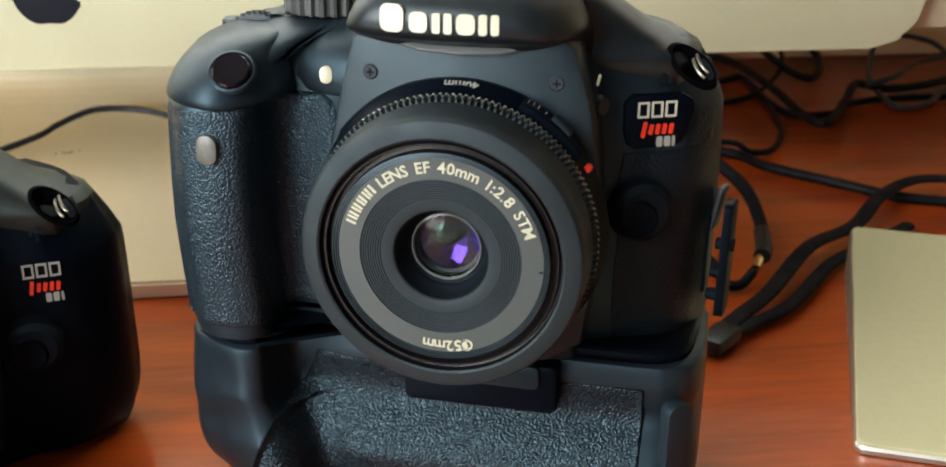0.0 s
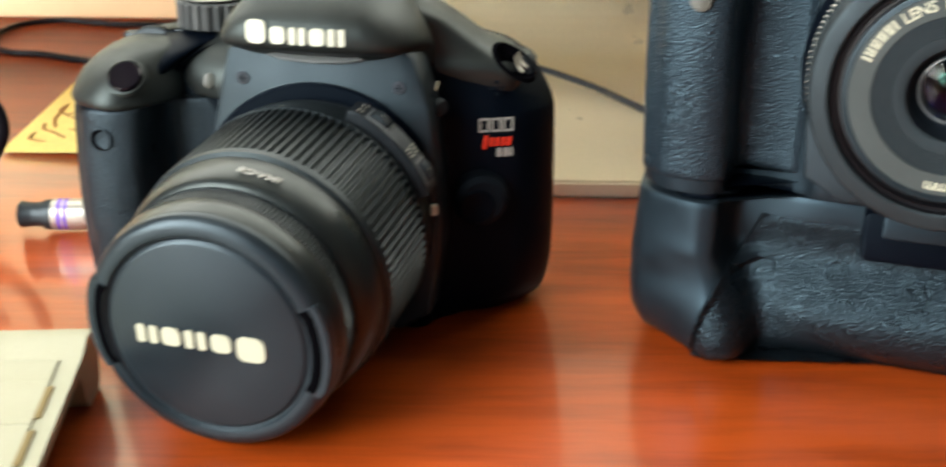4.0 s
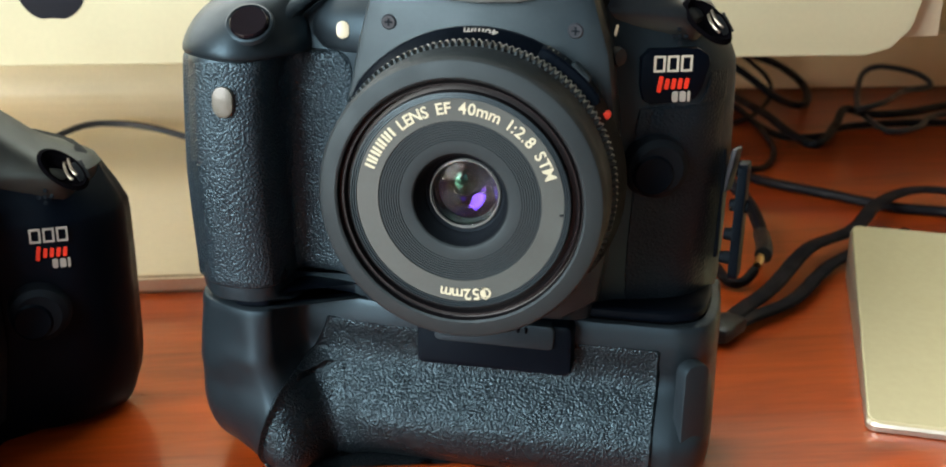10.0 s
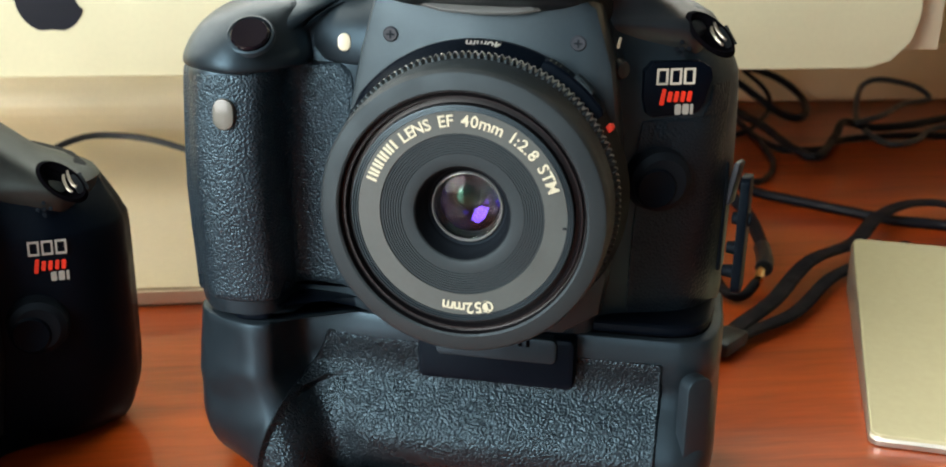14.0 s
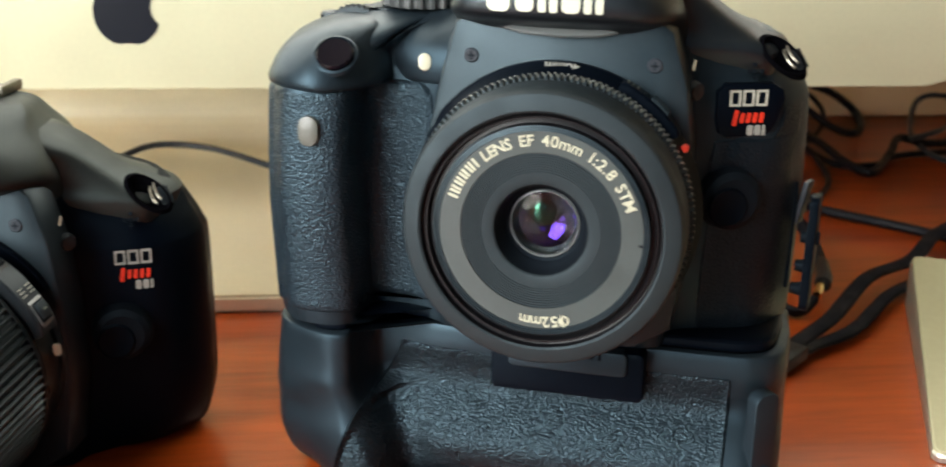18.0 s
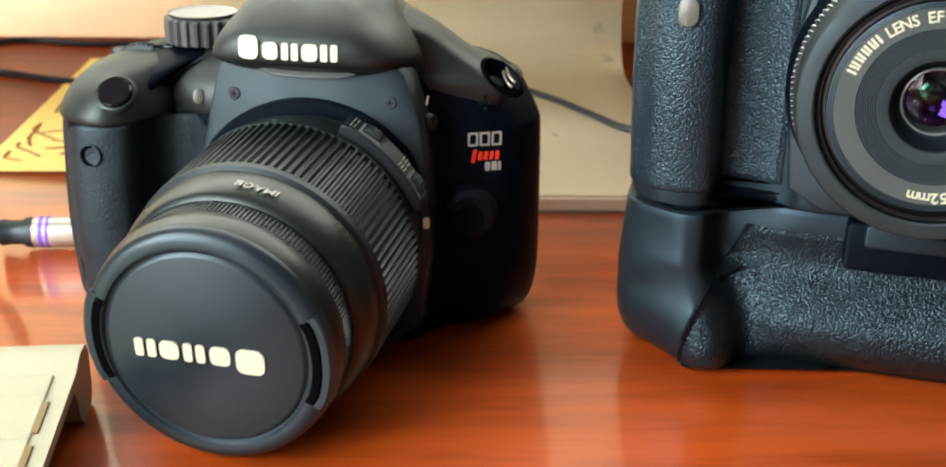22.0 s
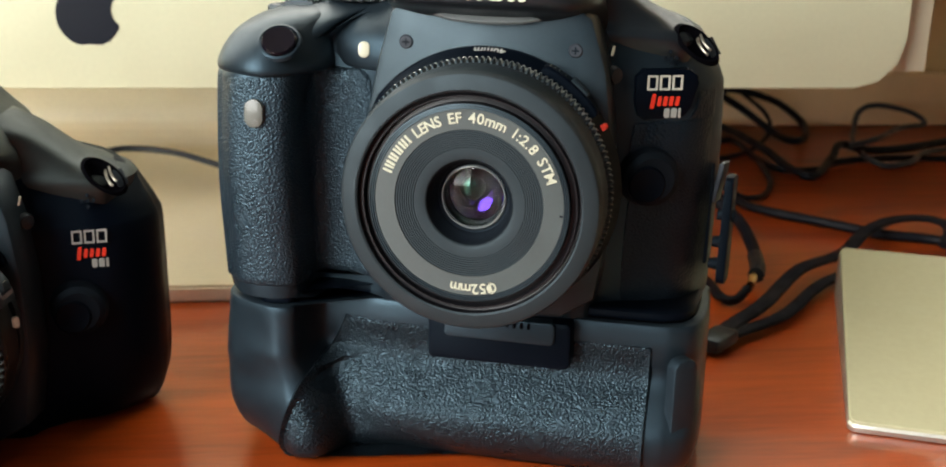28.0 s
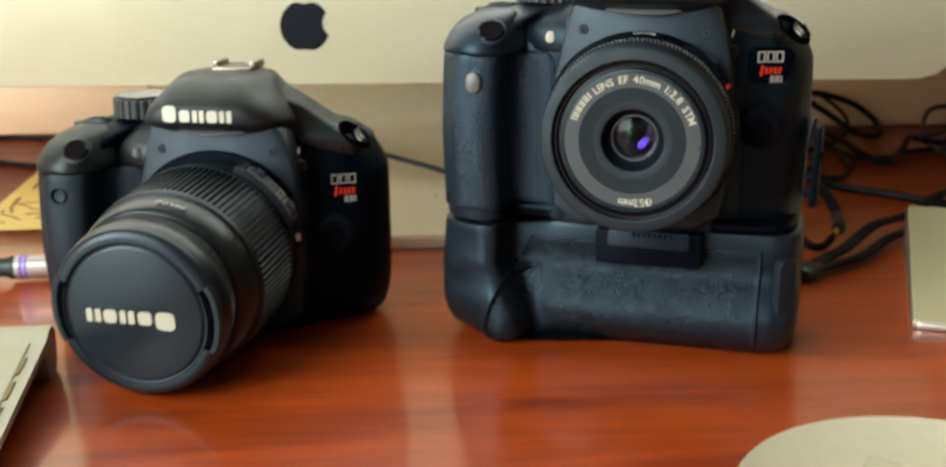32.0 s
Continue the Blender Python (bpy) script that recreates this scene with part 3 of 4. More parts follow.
def camera_body(ob, base, sections, badge_panel=True, rubber=None, shell=None):
    """The body of a small reflex camera; base: height of its underside."""
    def put(name, bm, mat, parent=ob, label="", smooth=35.0):
        return part(name, moved(bm, at(0, 0, base)), mat, parent, label, smooth)

    top = M_PLASTIC if badge_panel else M_TOP
    # Without a shell material the body gets the plastic darkened for shade.
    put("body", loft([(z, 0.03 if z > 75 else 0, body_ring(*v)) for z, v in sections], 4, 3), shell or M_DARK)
    ring_at = lambda z: body_ring(*between(sections, z))
    def wrap(z, x1):
        l = between(sections, z)[0] - 0.6 - 1.0 * math.exp(-((z - 48) / 12) ** 2)
        xs = (l + 4, l + 8, l + 12, l + 16, l + 19.5, l + 22, l + 23.5, l + 24.3, l + 25.2, l + 27.5, l + 31, -40, x1)
        return [(l + 1.6, 36), (l, 24), (l, 12), (between(sections, z)[0] + 0.5, between(sections, z)[1] + 8.0)] + [(x + (0.6 if l + 20 < x < l + 25 else 0), front_y(ring_at(z), x) - 0.6) for x in xs] + [(x1, 24), (-55, 36)]

    put("grip_rubber", loft([(5.6, 0, [(x, y + (0.9 if y < 20 else 0)) for x, y in wrap(5.6, -34.5)]), (6.4, 0, wrap(6.4, -34)), (10, 0, wrap(10, -34)), (14, 0, wrap(14, -34)), (34, 0, wrap(34, -34)), (52, 0, wrap(52, -34)), (61.5, 0, wrap(61.5, -34.4)), (64.2, 0, wrap(64.2, -36)), (65.2, 0, [(x, y + (1.0 if y < 20 else 0)) for x, y in wrap(65.2, -38)])], 3, 2), rubber or M_RUBBER, ob, "pebbled black rubber covering")
    # shutter housing and its button
    dome = ((64.6, [(-75.4, 30), (-75.6, 10), (-71.8, 1), (-62, -4.6), (-55, -3), (-49, 6), (-46.4, 18), (-52, 33)]),
            (65.5, [(-76.4, 30), (-76.6, 9.4), (-72.6, 0), (-62, -5.8), (-54.6, -4), (-48, 5.4), (-45.6, 18), (-52, 33)]),
            (68, [(-76.2, 30), (-76.3, 9.4), (-72.2, 0.2), (-62, -5.4), (-54.8, -3.6), (-48.2, 5.6), (-45.8, 18), (-52, 33)]),
            (72, [(-75, 30), (-74.8, 11), (-70.6, 2.4), (-61.5, -2.6), (-55, -1), (-49.2, 7.4), (-46.6, 18.5), (-53, 33)]),
            (76, [(-72, 29), (-71.6, 14), (-68, 6.4), (-60.5, 2.2), (-55, 3.2), (-50, 10), (-47.4, 20), (-54, 32)]),
            (79, [(-66.5, 28), (-66, 18), (-63.2, 11.6), (-59.5, 8.6), (-54.8, 9.4), (-50.4, 14.6), (-48, 22), (-56, 30)]),
            (80.4, [(-62, 27), (-61.6, 22), (-60.4, 18.5), (-58.4, 16.8), (-56, 17.2), (-53.6, 19.6), (-52.6, 23.4), (-57, 26.4)]))
    put("shutter_housing", loft([(z, 0, pts) for z, pts in dome], 5, 3), shell or top, ob, "rounded housing of the shutter button")
    rim = put("button_rim", moved(lathe([(4.9, 0.6), (5.3, -0.35), (5.8, -0.1), (6.2, 0.9)], 40), at(-55.9, -0.1, 73.5, -47, 0, 8)), shell or top, ob, "low rim round the button")
    put("shutter_button", moved(lathe([(4.8, 1.5), (4.75, -0.4), (4.3, -0.9), (3.2, -0.8), (1.8, -0.65), (0, -0.6)], 40), at(-55.9, -0.1, 73.5, -47, 0, 8)), M_BUTTON, rim, "shiny black shutter button")
    put("control_wheel", moved(ridged_wheel(9.0, 6, 34, 0.4), at(-59, 26, 73.4, 78, 0, 4) @ at(0, 0, -3)), M_PLASTIC, ob, "ridged black control wheel")
    for x, y, z in ((-66, 27, 79.6), (-56.5, 31, 81.2), (-50.5, 28, 81.4)):
        put("top_button", moved(lathe([(0, -0.5), (2.0, -0.45), (2.5, 0.1), (2.6, 1.4)], 24), at(x, y, z, -82, 0, 8) @ Matrix.Diagonal((1.3, 1, 0.8, 1))), M_PLASTIC, ob, "small black button on the top plate")
    # mode dial
    dial = put("mode_dial", moved(ridged_wheel(11.5, 8, 22, 0.9), at(-42, 33, 82.2)), M_DIAL, ob, "ridged mode dial")
    put("dial_cap", moved(lathe([(0, 0), (9.6, 0), (10.2, -0.5)], 40), at(-42, 33, 90.7, -90)), M_GREY, dial, "pale top of the dial")
    put("lamp_slope", loft([(z, 0, [(-46, b + 8), (-44, b + 4), (-38, b + 1), (-30, b - 1), (-23, b + 1), (-23, 44), (-46, 44)]) for z, b in ((65.0, 13.2), (65.8, 12.0), (69, 11.2), (72, 11.6), (75, 13.2), (78, 16.5), (80.8, 21.5), (82.4, 25))], 4, 3), shell or top, ob, "sloping panel with the lamp beside the grip")
    # plate round the mount
    plate = [(-22, 2), (-32, 8), (-34, 30), (-33.4, 52), (-29.6, 70), (-26, 83), (-21, 87), (22, 87), (27, 83), (31, 70), (33.5, 52), (34, 30), (31, 8), (22, 2)]
    put("mount_plate", slab(plate, 2, 14, 2.0), M_PLATE, ob, "slate-black front plate round the lens mount")
    for x in (-21.6, 22.8):
        screw(ob, x, 1.9, base + 75)
    put("self_timer_lamp", moved(slab(rounded(3.2, 4.4, 1.55, 6), -0.5, 3, 0.4), at(-35.8, 10.9, 70.9, -12, 0, 14)), M_LAMP if badge_panel else M_SENSOR, ob, "frosted cream lamp" if badge_panel else "small grey lamp")
    if badge_panel:
        put("remote_sensor", moved(slab(rounded(5.4, 7.6, 2.6, 6), -0.15, 1.5, 0.3), at(-61.2, -6.5, 55, -3, 0, -2)), M_SENSOR, ob, "oval smoked sensor window")
    else:
        dimple = put("remote_sensor", moved(lathe([(0, 0.3), (2.4, 0.22), (3.0, 0.1), (3.2, 0.2), (3.3, 0.8)], 28), at(-62.2, -6.3, 56.4, -3, 0, -2)), rubber, ob, "round worn sensor dimple")
        # Flat black crescent paints the shaded side of the dimple, which has no depth.
        moon = [(3.0 * math.cos(a), 3.0 * math.sin(a)) for a in [radians(80 + 20 * k) for k in range(11)]] + [(0.9 + 2.7 * math.cos(a), 2.5 * math.sin(a)) for a in [radians(270 - 20 * k) for k in range(10)]]
        put("dimple_shade", moved(slab(moon, -0.12, 0.3, 0), at(-62.2, -6.3, 56.4, -3, 0, -2)), M_VOID, dimple, "dark crescent for the shade inside the dimple", 0)
    # prism housing and flash
    def hump(w, yf, yb, k=0.0, fl=0.0):
        return [(-w, yf + 9), (-w + 4, yf + 2), (-w * 0.45, yf - 0.6), (0, yf - 1.2), (w * 0.45, yf - 0.6), (w - 5, yf + 2.6), (w + 0.5, yf + 13 + 0.25 * fl), (w - k + fl, (yf + yb) / 2), (w - 6 - k + fl, yb), (0, yb + 2), (-w + 6 + k, yb), (-w + k, (yf + yb) / 2)]
    prism = put("prism_housing", loft([(70, 0, hump(29, 14, 48, 0, 1)), (78, 0, hump(28.5, 6, 48, 0, 1)), (83, 0, hump(27.5, 1, 48, 0, 1)), (85.5, 0, hump(27, -5.5, 48, 0, 1)), (88, 0, hump(26.4, -7.5, 47, 0, 1)), (92.5, 0, hump(24.2, -6.8, 46, 0, 1)),
                                       (97, 0, hump(21.2, -2, 44)), (101, 0, hump(18.6, 5, 41)), (102.6, 0, hump(16, 10, 37))], 5, 3), top)
    put("shoulder", loft([(66, 0, [(16, 24), (44, 25), (50, 30), (49, 44), (16, 46)]), (76, 0, [(16, 19), (43, 20.6), (51.6, 27), (51, 47), (16, 50)]), (80, 0, [(16, 19), (38.5, 21), (46, 28.5), (45, 46), (16, 48)]),
                          (84, 0, [(15, 17), (33.5, 20), (39.4, 28), (37, 41), (15, 42)]), (88, 0, [(13, 15), (29, 18), (34, 26), (32, 39), (13, 40)]), (92, 0, [(12, 14), (25, 15), (29, 24), (27, 37), (12, 38)]), (96, 0, [(9, 16), (19, 15), (22, 24), (21, 34), (9, 35)])], 4, 3), top, ob, "smooth sloping shoulder beside the prism")
    put("glossy_lip", moved(slab([(-14, 0), (-9, -1.3), (0, -1.8), (9, -1.3), (14, 0), (9, 0.9), (0, 1.3), (-9, 0.9)], -0.3, 0.6, 0.2), at(0, 0.2, 82.6, -42)), M_LIP, prism, "shiny strip under the brand plate")
    # plain white shapes in place of the brand name
    for k, (x, w, h) in enumerate(((-11.8, 6.6, 6.2), (-5.6, 4.9, 4.5), (-0.2, 4.9, 4.5), (5.1, 4.9, 4.5), (10.2, 4.9, 4.5))):
        mark = pair_mark(w * 0.92, h, w * 0.38, 0.3) if k in (2, 4) else bar(w * 0.86, h, 0.3)
        put("brand_shape", moved(mark, at(x - 1.3, -9.05 + 0.006 * x * x, 90.0 + (h - 4.5) / 3, -2, 0, x * 0.7)), M_WHITE, prism, "plain white brand shape", 0)
    shoe = put("hot_shoe", moved(box(16, 17, 1.4, 0.4), at(0, 34, 103.0)), M_SHOE, ob, "metal accessory shoe")
    for s in (-1, 1):
        put("shoe_rail", moved(box(2.6, 12, 2.6, 0.3), at(s * 7.6, 35, 104.4)), M_SHOE, shoe)
    # side with the badge
    turn = at(44.5, 21.2, 0, 0, 0, 24)
    badge, mid, dz, dy = ob, 1.2, -4.1, -1.5
    if badge_panel:
        put("side_rubber", skin(ring_at, [(3.5, 37, 57), (4.2, 36.5, 58), (20, 36.5, 58.6), (40, 37.5, 58.6), (54, 37.5, 58.6), (55, 52, 58.6), (62, 54, 58.6), (64.5, 55, 58)], 0.7, 8), M_SHADED_RUBBER, ob, "pebbled black rubber panel")
        badge = put("badge", moved(slab([(-8.3, 66.7), (-8.4, 60), (-7.4, 56.4), (-5.6, 55.1), (4.6, 55.4), (6.4, 56.4), (7.8, 58.4), (9.6, 64.8), (9.0, 67.2), (6.2, 68.8), (-6.1, 68.8)], -1.8, 3, 0.5), turn), M_DARK, ob, "black badge panel")
        mid, dz, dy = -0.3, 0.0, -1.8
    for x in (-3.5, 0.0, 3.5):
        put("white_mark", moved(hollow(2.9, 4.0, 0.5, 0.25), turn @ at(mid + x, dy - 0.05, 65.2 + dz)), M_GREY if not badge_panel else M_BADGE, badge, "plain pale bars", 0)
    for k, x in enumerate((-3.5, -1.7, 0.0, 1.7, 3.4)):
        put("red_bar", moved(bar(1.05, 4.0 if k == 0 else 2.6, 0.25), turn @ at(mid + 0.4 + x, dy - 0.05, 60.2 + dz, 0, 9)), M_RED, badge, "plain red bar", 0)
    for x, w in ((-1.6, 1.5), (0.4, 1.6), (2.0, 0.7)):
        put("grey_bar", moved(bar(w, 2.6, 0.25), turn @ at(mid + 2.6 + x, dy - 0.05, 57.0 + dz)), M_GREY, badge, "plain grey bar", 0)
    # flash sign and button, lens release
    put("flash_sign", moved(bar(0.55, 2.6, 0.2), at(31.6, 9.0, 74.4, 0, 14, 40)), M_INK, ob, "", 0)
    put("flash_button", moved(lathe([(0, -1.2), (2.0, -1.0), (2.6, 0.6)], 24), at(32.2, 10.8, 67.8, 0, 0, 52)), M_PLASTIC)
    put("release_housing", moved(lathe([(0, -3.4), (6.0, -3.4), (7.6, -2.2), (8.6, 2), (9.0, 6)], 40), at(42.6, 17.6, 39.5, 0, 0, 20)), M_MATT)
    put("release_button", moved(lathe([(0, -1.0), (3.4, -1.2), (4.6, -1.5), (5.2, -0.9), (5.4, 1)], 40), at(42.0, 14.6, 38.2, 0, 0, 20)), M_DARK, ob, "round lens release button")
    lx, ly, lz = (52.6, 24.4, 75.2) if badge_panel else (50.4, 24.6, 78.6)
    lean = at(lx, ly, lz, 0, 0, 36) @ at(0, 0, 0, -34, 0, 0) @ at(0, 0, 0, 0, -42, 0)
    # Shallow bowl: its black paints the recess's shade, the paler plate its lit floor.
    socket = put("strap_lug_socket", moved(lathe([(0, 1.8), (2.4, 1.4), (3.3, 0.2), (3.8, -0.5), (4.4, 0.6)], 32), lean @ Matrix.Diagonal((1, 1, 1.75, 1))), M_VOID, ob, "oval recess of the strap eyelet, black for its shade")
    for dx in (-0.9, 0.9):
        put("strap_lug", tube([p * MM for p in (lean @ at(1.3 + dx, -0.3, -1.6) @ Matrix.Rotation(radians(35), 4, "Y") @ Vector((math.cos(a) * 0.9 * MM, 0.7 * math.sin(a) * MM, math.sin(a) * 2.8 * MM)) / MM for a in [radians(100 + 20 * k) for k in range(9)])], 0.00042, 3, False, 8), M_SHOE, socket, "thin steel strap eyelet")
    put("eyelet_floor", moved(box(3.4, 0.6, 5.4, 0.25), lean @ at(2.5, 0.2, -3.6, 0, 28, 0)), M_PLASTIC, socket, "slanted floor of the recess, paler as its lit part")
    put("speaker_holes", moved(merged([moved(lathe([(0, -0.15), (0.55, -0.1), (0.6, 0.2)], 12), at(x, 0, z)) for x, z in ((0, 1.6), (0, -1.6), (1.6, 0), (-1.6, 0), (0, 0))]), turn @ at(1.5, -0.5, 71.6, -20)), M_MATT)
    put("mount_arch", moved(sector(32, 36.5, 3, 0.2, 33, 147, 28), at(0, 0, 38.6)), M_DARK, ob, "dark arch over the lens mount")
    put("mount_ring", moved(lathe([(26, 3), (32.5, 3), (33.0, 1.4), (32.6, 0.0), (26, 0)], 72), at(0, 0, 38)), M_PLASTIC, ob, "black ring of the lens mount")
    return put


def ring_words(words, radius, y, start, end, size):
    """Words set round the lens axis, clockwise, one mesh each; a plain one is made of bars."""
    wide = {"m": 1.35, "M": 1.3, "1": 0.75, ":": 0.45, ".": 0.45, "E": 0.85, "F": 0.85, "L": 0.8, "0": 0.95, "N": 1.1}
    total = sum(wide.get(c, 1.0) for word, _ in words for c in word) + 0.7 * (len(words) - 1)
    done, out = 0.0, []
    for word, plain in words:
        marks = []
        for c in word:
            w = wide.get(c, 1.0)
            angle = start + (end - start) * (done + w / 2) / total
            done += w
            bm = pair_mark(size * 0.5, size * 0.68, size * 0.17, 0.1) if plain else moved(lettering(c, size), at(0, 0, -size * 0.35))
            marks.append(ring_place(bm, angle, radius, y))
        done += 0.7
        out.append(merged(marks))
    return out


# camera with the flat lens on its battery grip
T4 = at(-1.7, 0.6, 0, 0, 0, -19)
big = thing("reflex_camera", T4, "black reflex camera with a flat pancake lens on a battery grip", "camera", "cameras on the desk")
put = camera_body(big, 48, BODY, shell=M_GRIP)
AX = at(0.6, 0, 87.0)
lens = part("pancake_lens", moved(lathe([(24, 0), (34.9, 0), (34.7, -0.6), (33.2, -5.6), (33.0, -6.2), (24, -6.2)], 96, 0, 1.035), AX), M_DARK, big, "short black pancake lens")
part("silver_line", moved(lathe([(30, -5.8), (33.4, -6.0), (34.6, -6.2, 1), (34.6, -6.8, 1), (33.4, -6.9), (30, -7.0)], 560, 0.5), AX), M_LINE, lens, "thin silver line")
part("focus_ring", moved(lathe([(30, -7.0), (33.4, -7.0), (34.6, -7.2, 1), (34.5, -10.2, 1), (33.6, -10.4), (33.3, -18.6), (33.0, -20.6), (32.5, -21.4), (31.7, -21.8), (28.9, -22.2), (28.4, -21.9)], 560, 1.2), AX), M_RING, lens, "ribbed satin black focus ring", 25)
part("groove", moved(lathe([(28.4, -21.9), (28.1, -20.4), (27.6, -20.2), (27.4, -21.0), (27.0, -21.0), (26.7, -19.4), (25.7, -19.6), (25.4, -21.4)], 96), AX), M_GROOVE, lens, "glossy black groove", 25)
part("filter_thread", moved(lathe([(25.4, -21.4), (25.1, -21.5), (24.95, -21.2), (24.6, -21.3), (24.45, -21.0), (24.1, -21.1), (23.95, -20.8)], 96), AX), M_PLATE, lens, "fine steps round the lettering", 20)
part("name_ring", moved(lathe([(23.95, -20.9), (18.95, -20.9), (18.9, -20.7)], 96), AX), M_FACE, lens, "dark grey lettered ring")
cone = [(18.3, -20.7)]
for k in range(9):
    r = 18.2 - 0.55 * k
    cone += [(r, -20.75 + 0.04 * k), (r - 0.12, -20.55 + 0.04 * k), (r - 0.45, -20.55 + 0.04 * k)]
cone += [(11.6, -20.2), (10.9, -20.0), (10.6, -19.6)]
part("inner_baffle", moved(lathe(cone, 96, 0, 1.035), AX), M_RING, lens, "finely stepped black baffle", 25)
part("lens_well", moved(lathe([(10.6, -19.6), (10.3, -18.6), (9.6, -16.0), (9.2, -15.6), (8.9, -14.4), (8.2, -13.9)], 64, 0, 1.035), AX), M_MATT, lens, "black well round the glass")
part("retaining_ring", moved(lathe([(8.2, -13.9), (8.0, -14.5), (7.7, -14.6), (7.5, -14.1)], 64, 0, 1.035), AX), M_LIP, lens, "thin bright retaining ring")
part("front_element", moved(lathe([(0, -15.0), (2, -14.94), (4, -14.7), (6, -14.2), (7.5, -13.6), (7.5, -12.4), (4, -12.2), (0, -12.1)], 64, 0, 1.035), AX), M_CLEAR, lens, "clear domed front glass")
part("inner_ring", moved(lathe([(7.6, -12.2), (7.2, -11.0), (6.6, -10.6), (6.4, -9.6)], 64, 0, 1.035), AX), M_RING, lens)
part("rear_element", moved(lathe([(6.5, -10.2), (5.0, -8.8), (3.0, -7.8), (0, -7.4)], 64, 0, 1.035), AX), M_GLASS, lens, "coated glass with a violet sheen")
part("middle_element", moved(lathe([(3.4, -9.0), (2.6, -9.9), (1.4, -10.4), (0, -10.6)], 64, 0, 1.035), at(-1.4, 0, 1.2) @ AX), M_GREEN_GLASS, lens, "glass with a green coating")
words = [("nnnnn", True), ("LENS", False), ("EF", False), ("40mm", False), ("1:2.8", False), ("STM", False)]
for word in ring_words(words, 21.9, -21.0, 162, 18, 3.7):
    part("lettering", moved(word, AX), M_INK, lens, "cream engraved letters", 0)
for word in ring_words([("Φ52mm", False)], 22.3, -21.0, -71, -101, 3.8):
    part("lettering", moved(word, AX), M_INK, lens, "cream engraved letters", 0)
part("index_mark", moved(ring_place(bar(0.5, 0.9, 0.1), -3, 23.4, -21.0), AX), M_MATT, lens, "", 0)


def barrel_word(text, size, radius, y, angle, flip=False, lean=0):
    """Words wrapped flat on the barrel, read from behind the camera."""
    a = radians(angle)
    m = Matrix.Translation((radius * MM * math.cos(a), y * MM, radius * MM * math.sin(a))) @ pose(0, 0, 0, 0, 90 - angle, 0) @ pose(0, 0, 0, lean, 0, 0) @ pose(0, 0, 0, 90, 0, 180)
    return moved(lettering(text, size), m @ pose(0, 0, 0, 180, 0, 0) if flip else m)


part("barrel_lettering", moved(barrel_word("40mm", 3.3, 35.9, -0.9, 89, True, 27), AX), M_GREY, lens, "", 0)
for k in range(5):
    part("brand_shape", moved(barrel_word("-", 3.6, 34.9, -3.4, 97 - 4.0 * k, True, 27), AX), M_GREY, lens, "plain grey brand shape", 0)
part("mount_dot", moved(sector(34.0, 36.6, -1.4, -3.6, 28.8, 31.4, 4), AX), M_RED, lens, "red mounting dot")
switch = part("focus_switch", moved(sector(33, 36.8, -0.4, -5.6, 36, 65, 16), AX), M_DARK, lens, "raised plate of the focus switch")
part("switch_knob", moved(sector(35.5, 37.7, -1.0, -4.8, 44, 53), AX), M_PLATE, switch, "small sliding knob")
for a in (59, 61, 63):
    part("switch_mark", moved(sector(35.8, 36.95, -1.2, -4.6, a - 0.5, a + 0.5, 2), AX), M_INK, switch, "", 0)
part("switch_mark", moved(sector(35.8, 36.95, -1.6, -4.4, 55.4, 56.2, 2), AX), M_INK, switch, "", 0)

# battery grip under it
def grip_ring(l, fl, kx, kf, wx, rc, f, r):
    return [(l + 5, 49), (l, 38), (l, fl + 14), (l + 2.5, fl + 6), (l + 8, fl + 1.6), (kx - 7, kf + 0.6), (kx - 2.4, kf), (kx + 1.2, kf + 1.8), (wx - 1.2, (kf + rc) / 2), (wx + 1.2, rc - 1.2), (wx + 6, rc), (-28, f + 0.4), (-5, f), (22, f), (r - 15, f), (r - 8, f + 1),
            (r - 2.4, f + 5), (r, f + 14), (r, 40), (r - 6, 50), (0, 54), (-40, 54)]


GRIP = ((0, (-69.5, 8.5, -48, -0.8, -42, 10, 12.6, 57)), (1.4, (-71.8, 6, -46.8, -3.6, -41, 8.8, 10.6, 59)), (4, (-74.6, 3, -46, -6.8, -40.5, 7, 7.2, 60)), (8, (-76.4, 0.6, -46, -8, -40.5, 5.8, 4, 61)), (13, (-77.4, -1.2, -47, -7.6, -41.5, 5.4, 2.2, 61.5)),
        (18, (-77.6, -2.2, -48.6, -6.4, -43, 6, 2.2, 61.5)), (24, (-77.6, -1.9, -51, -4.6, -46, 9, 6.4, 61.5)), (29, (-77.6, -2.8, -53, -4.4, -49, 12, 10.8, 61.5)), (33, (-77.2, -3.0, -54, -5, -50.6, 13, 11.8, 61.5)), (37, (-77, -2.8, -54, -4.6, -51, 12.4, 10.2, 61.5)),
        (42, (-76.6, -2.4, -54, -4.6, -51, 12.2, 8.8, 61.5)), (46.9, (-76.2, -2.4, -54, -4.6, -51, 13, 9, 61.2)), (47.8, (-75.8, -1.6, -54.6, -3.8, -51.4, 13.6, 9.8, 60.4)))
grip = part("battery_grip", loft([(z, 0, grip_ring(*v)) for z, v in GRIP], 5, 3), M_GRIP, big, "black battery grip screwed under the camera")
grip_at = lambda z: grip_ring(*between(GRIP, z))
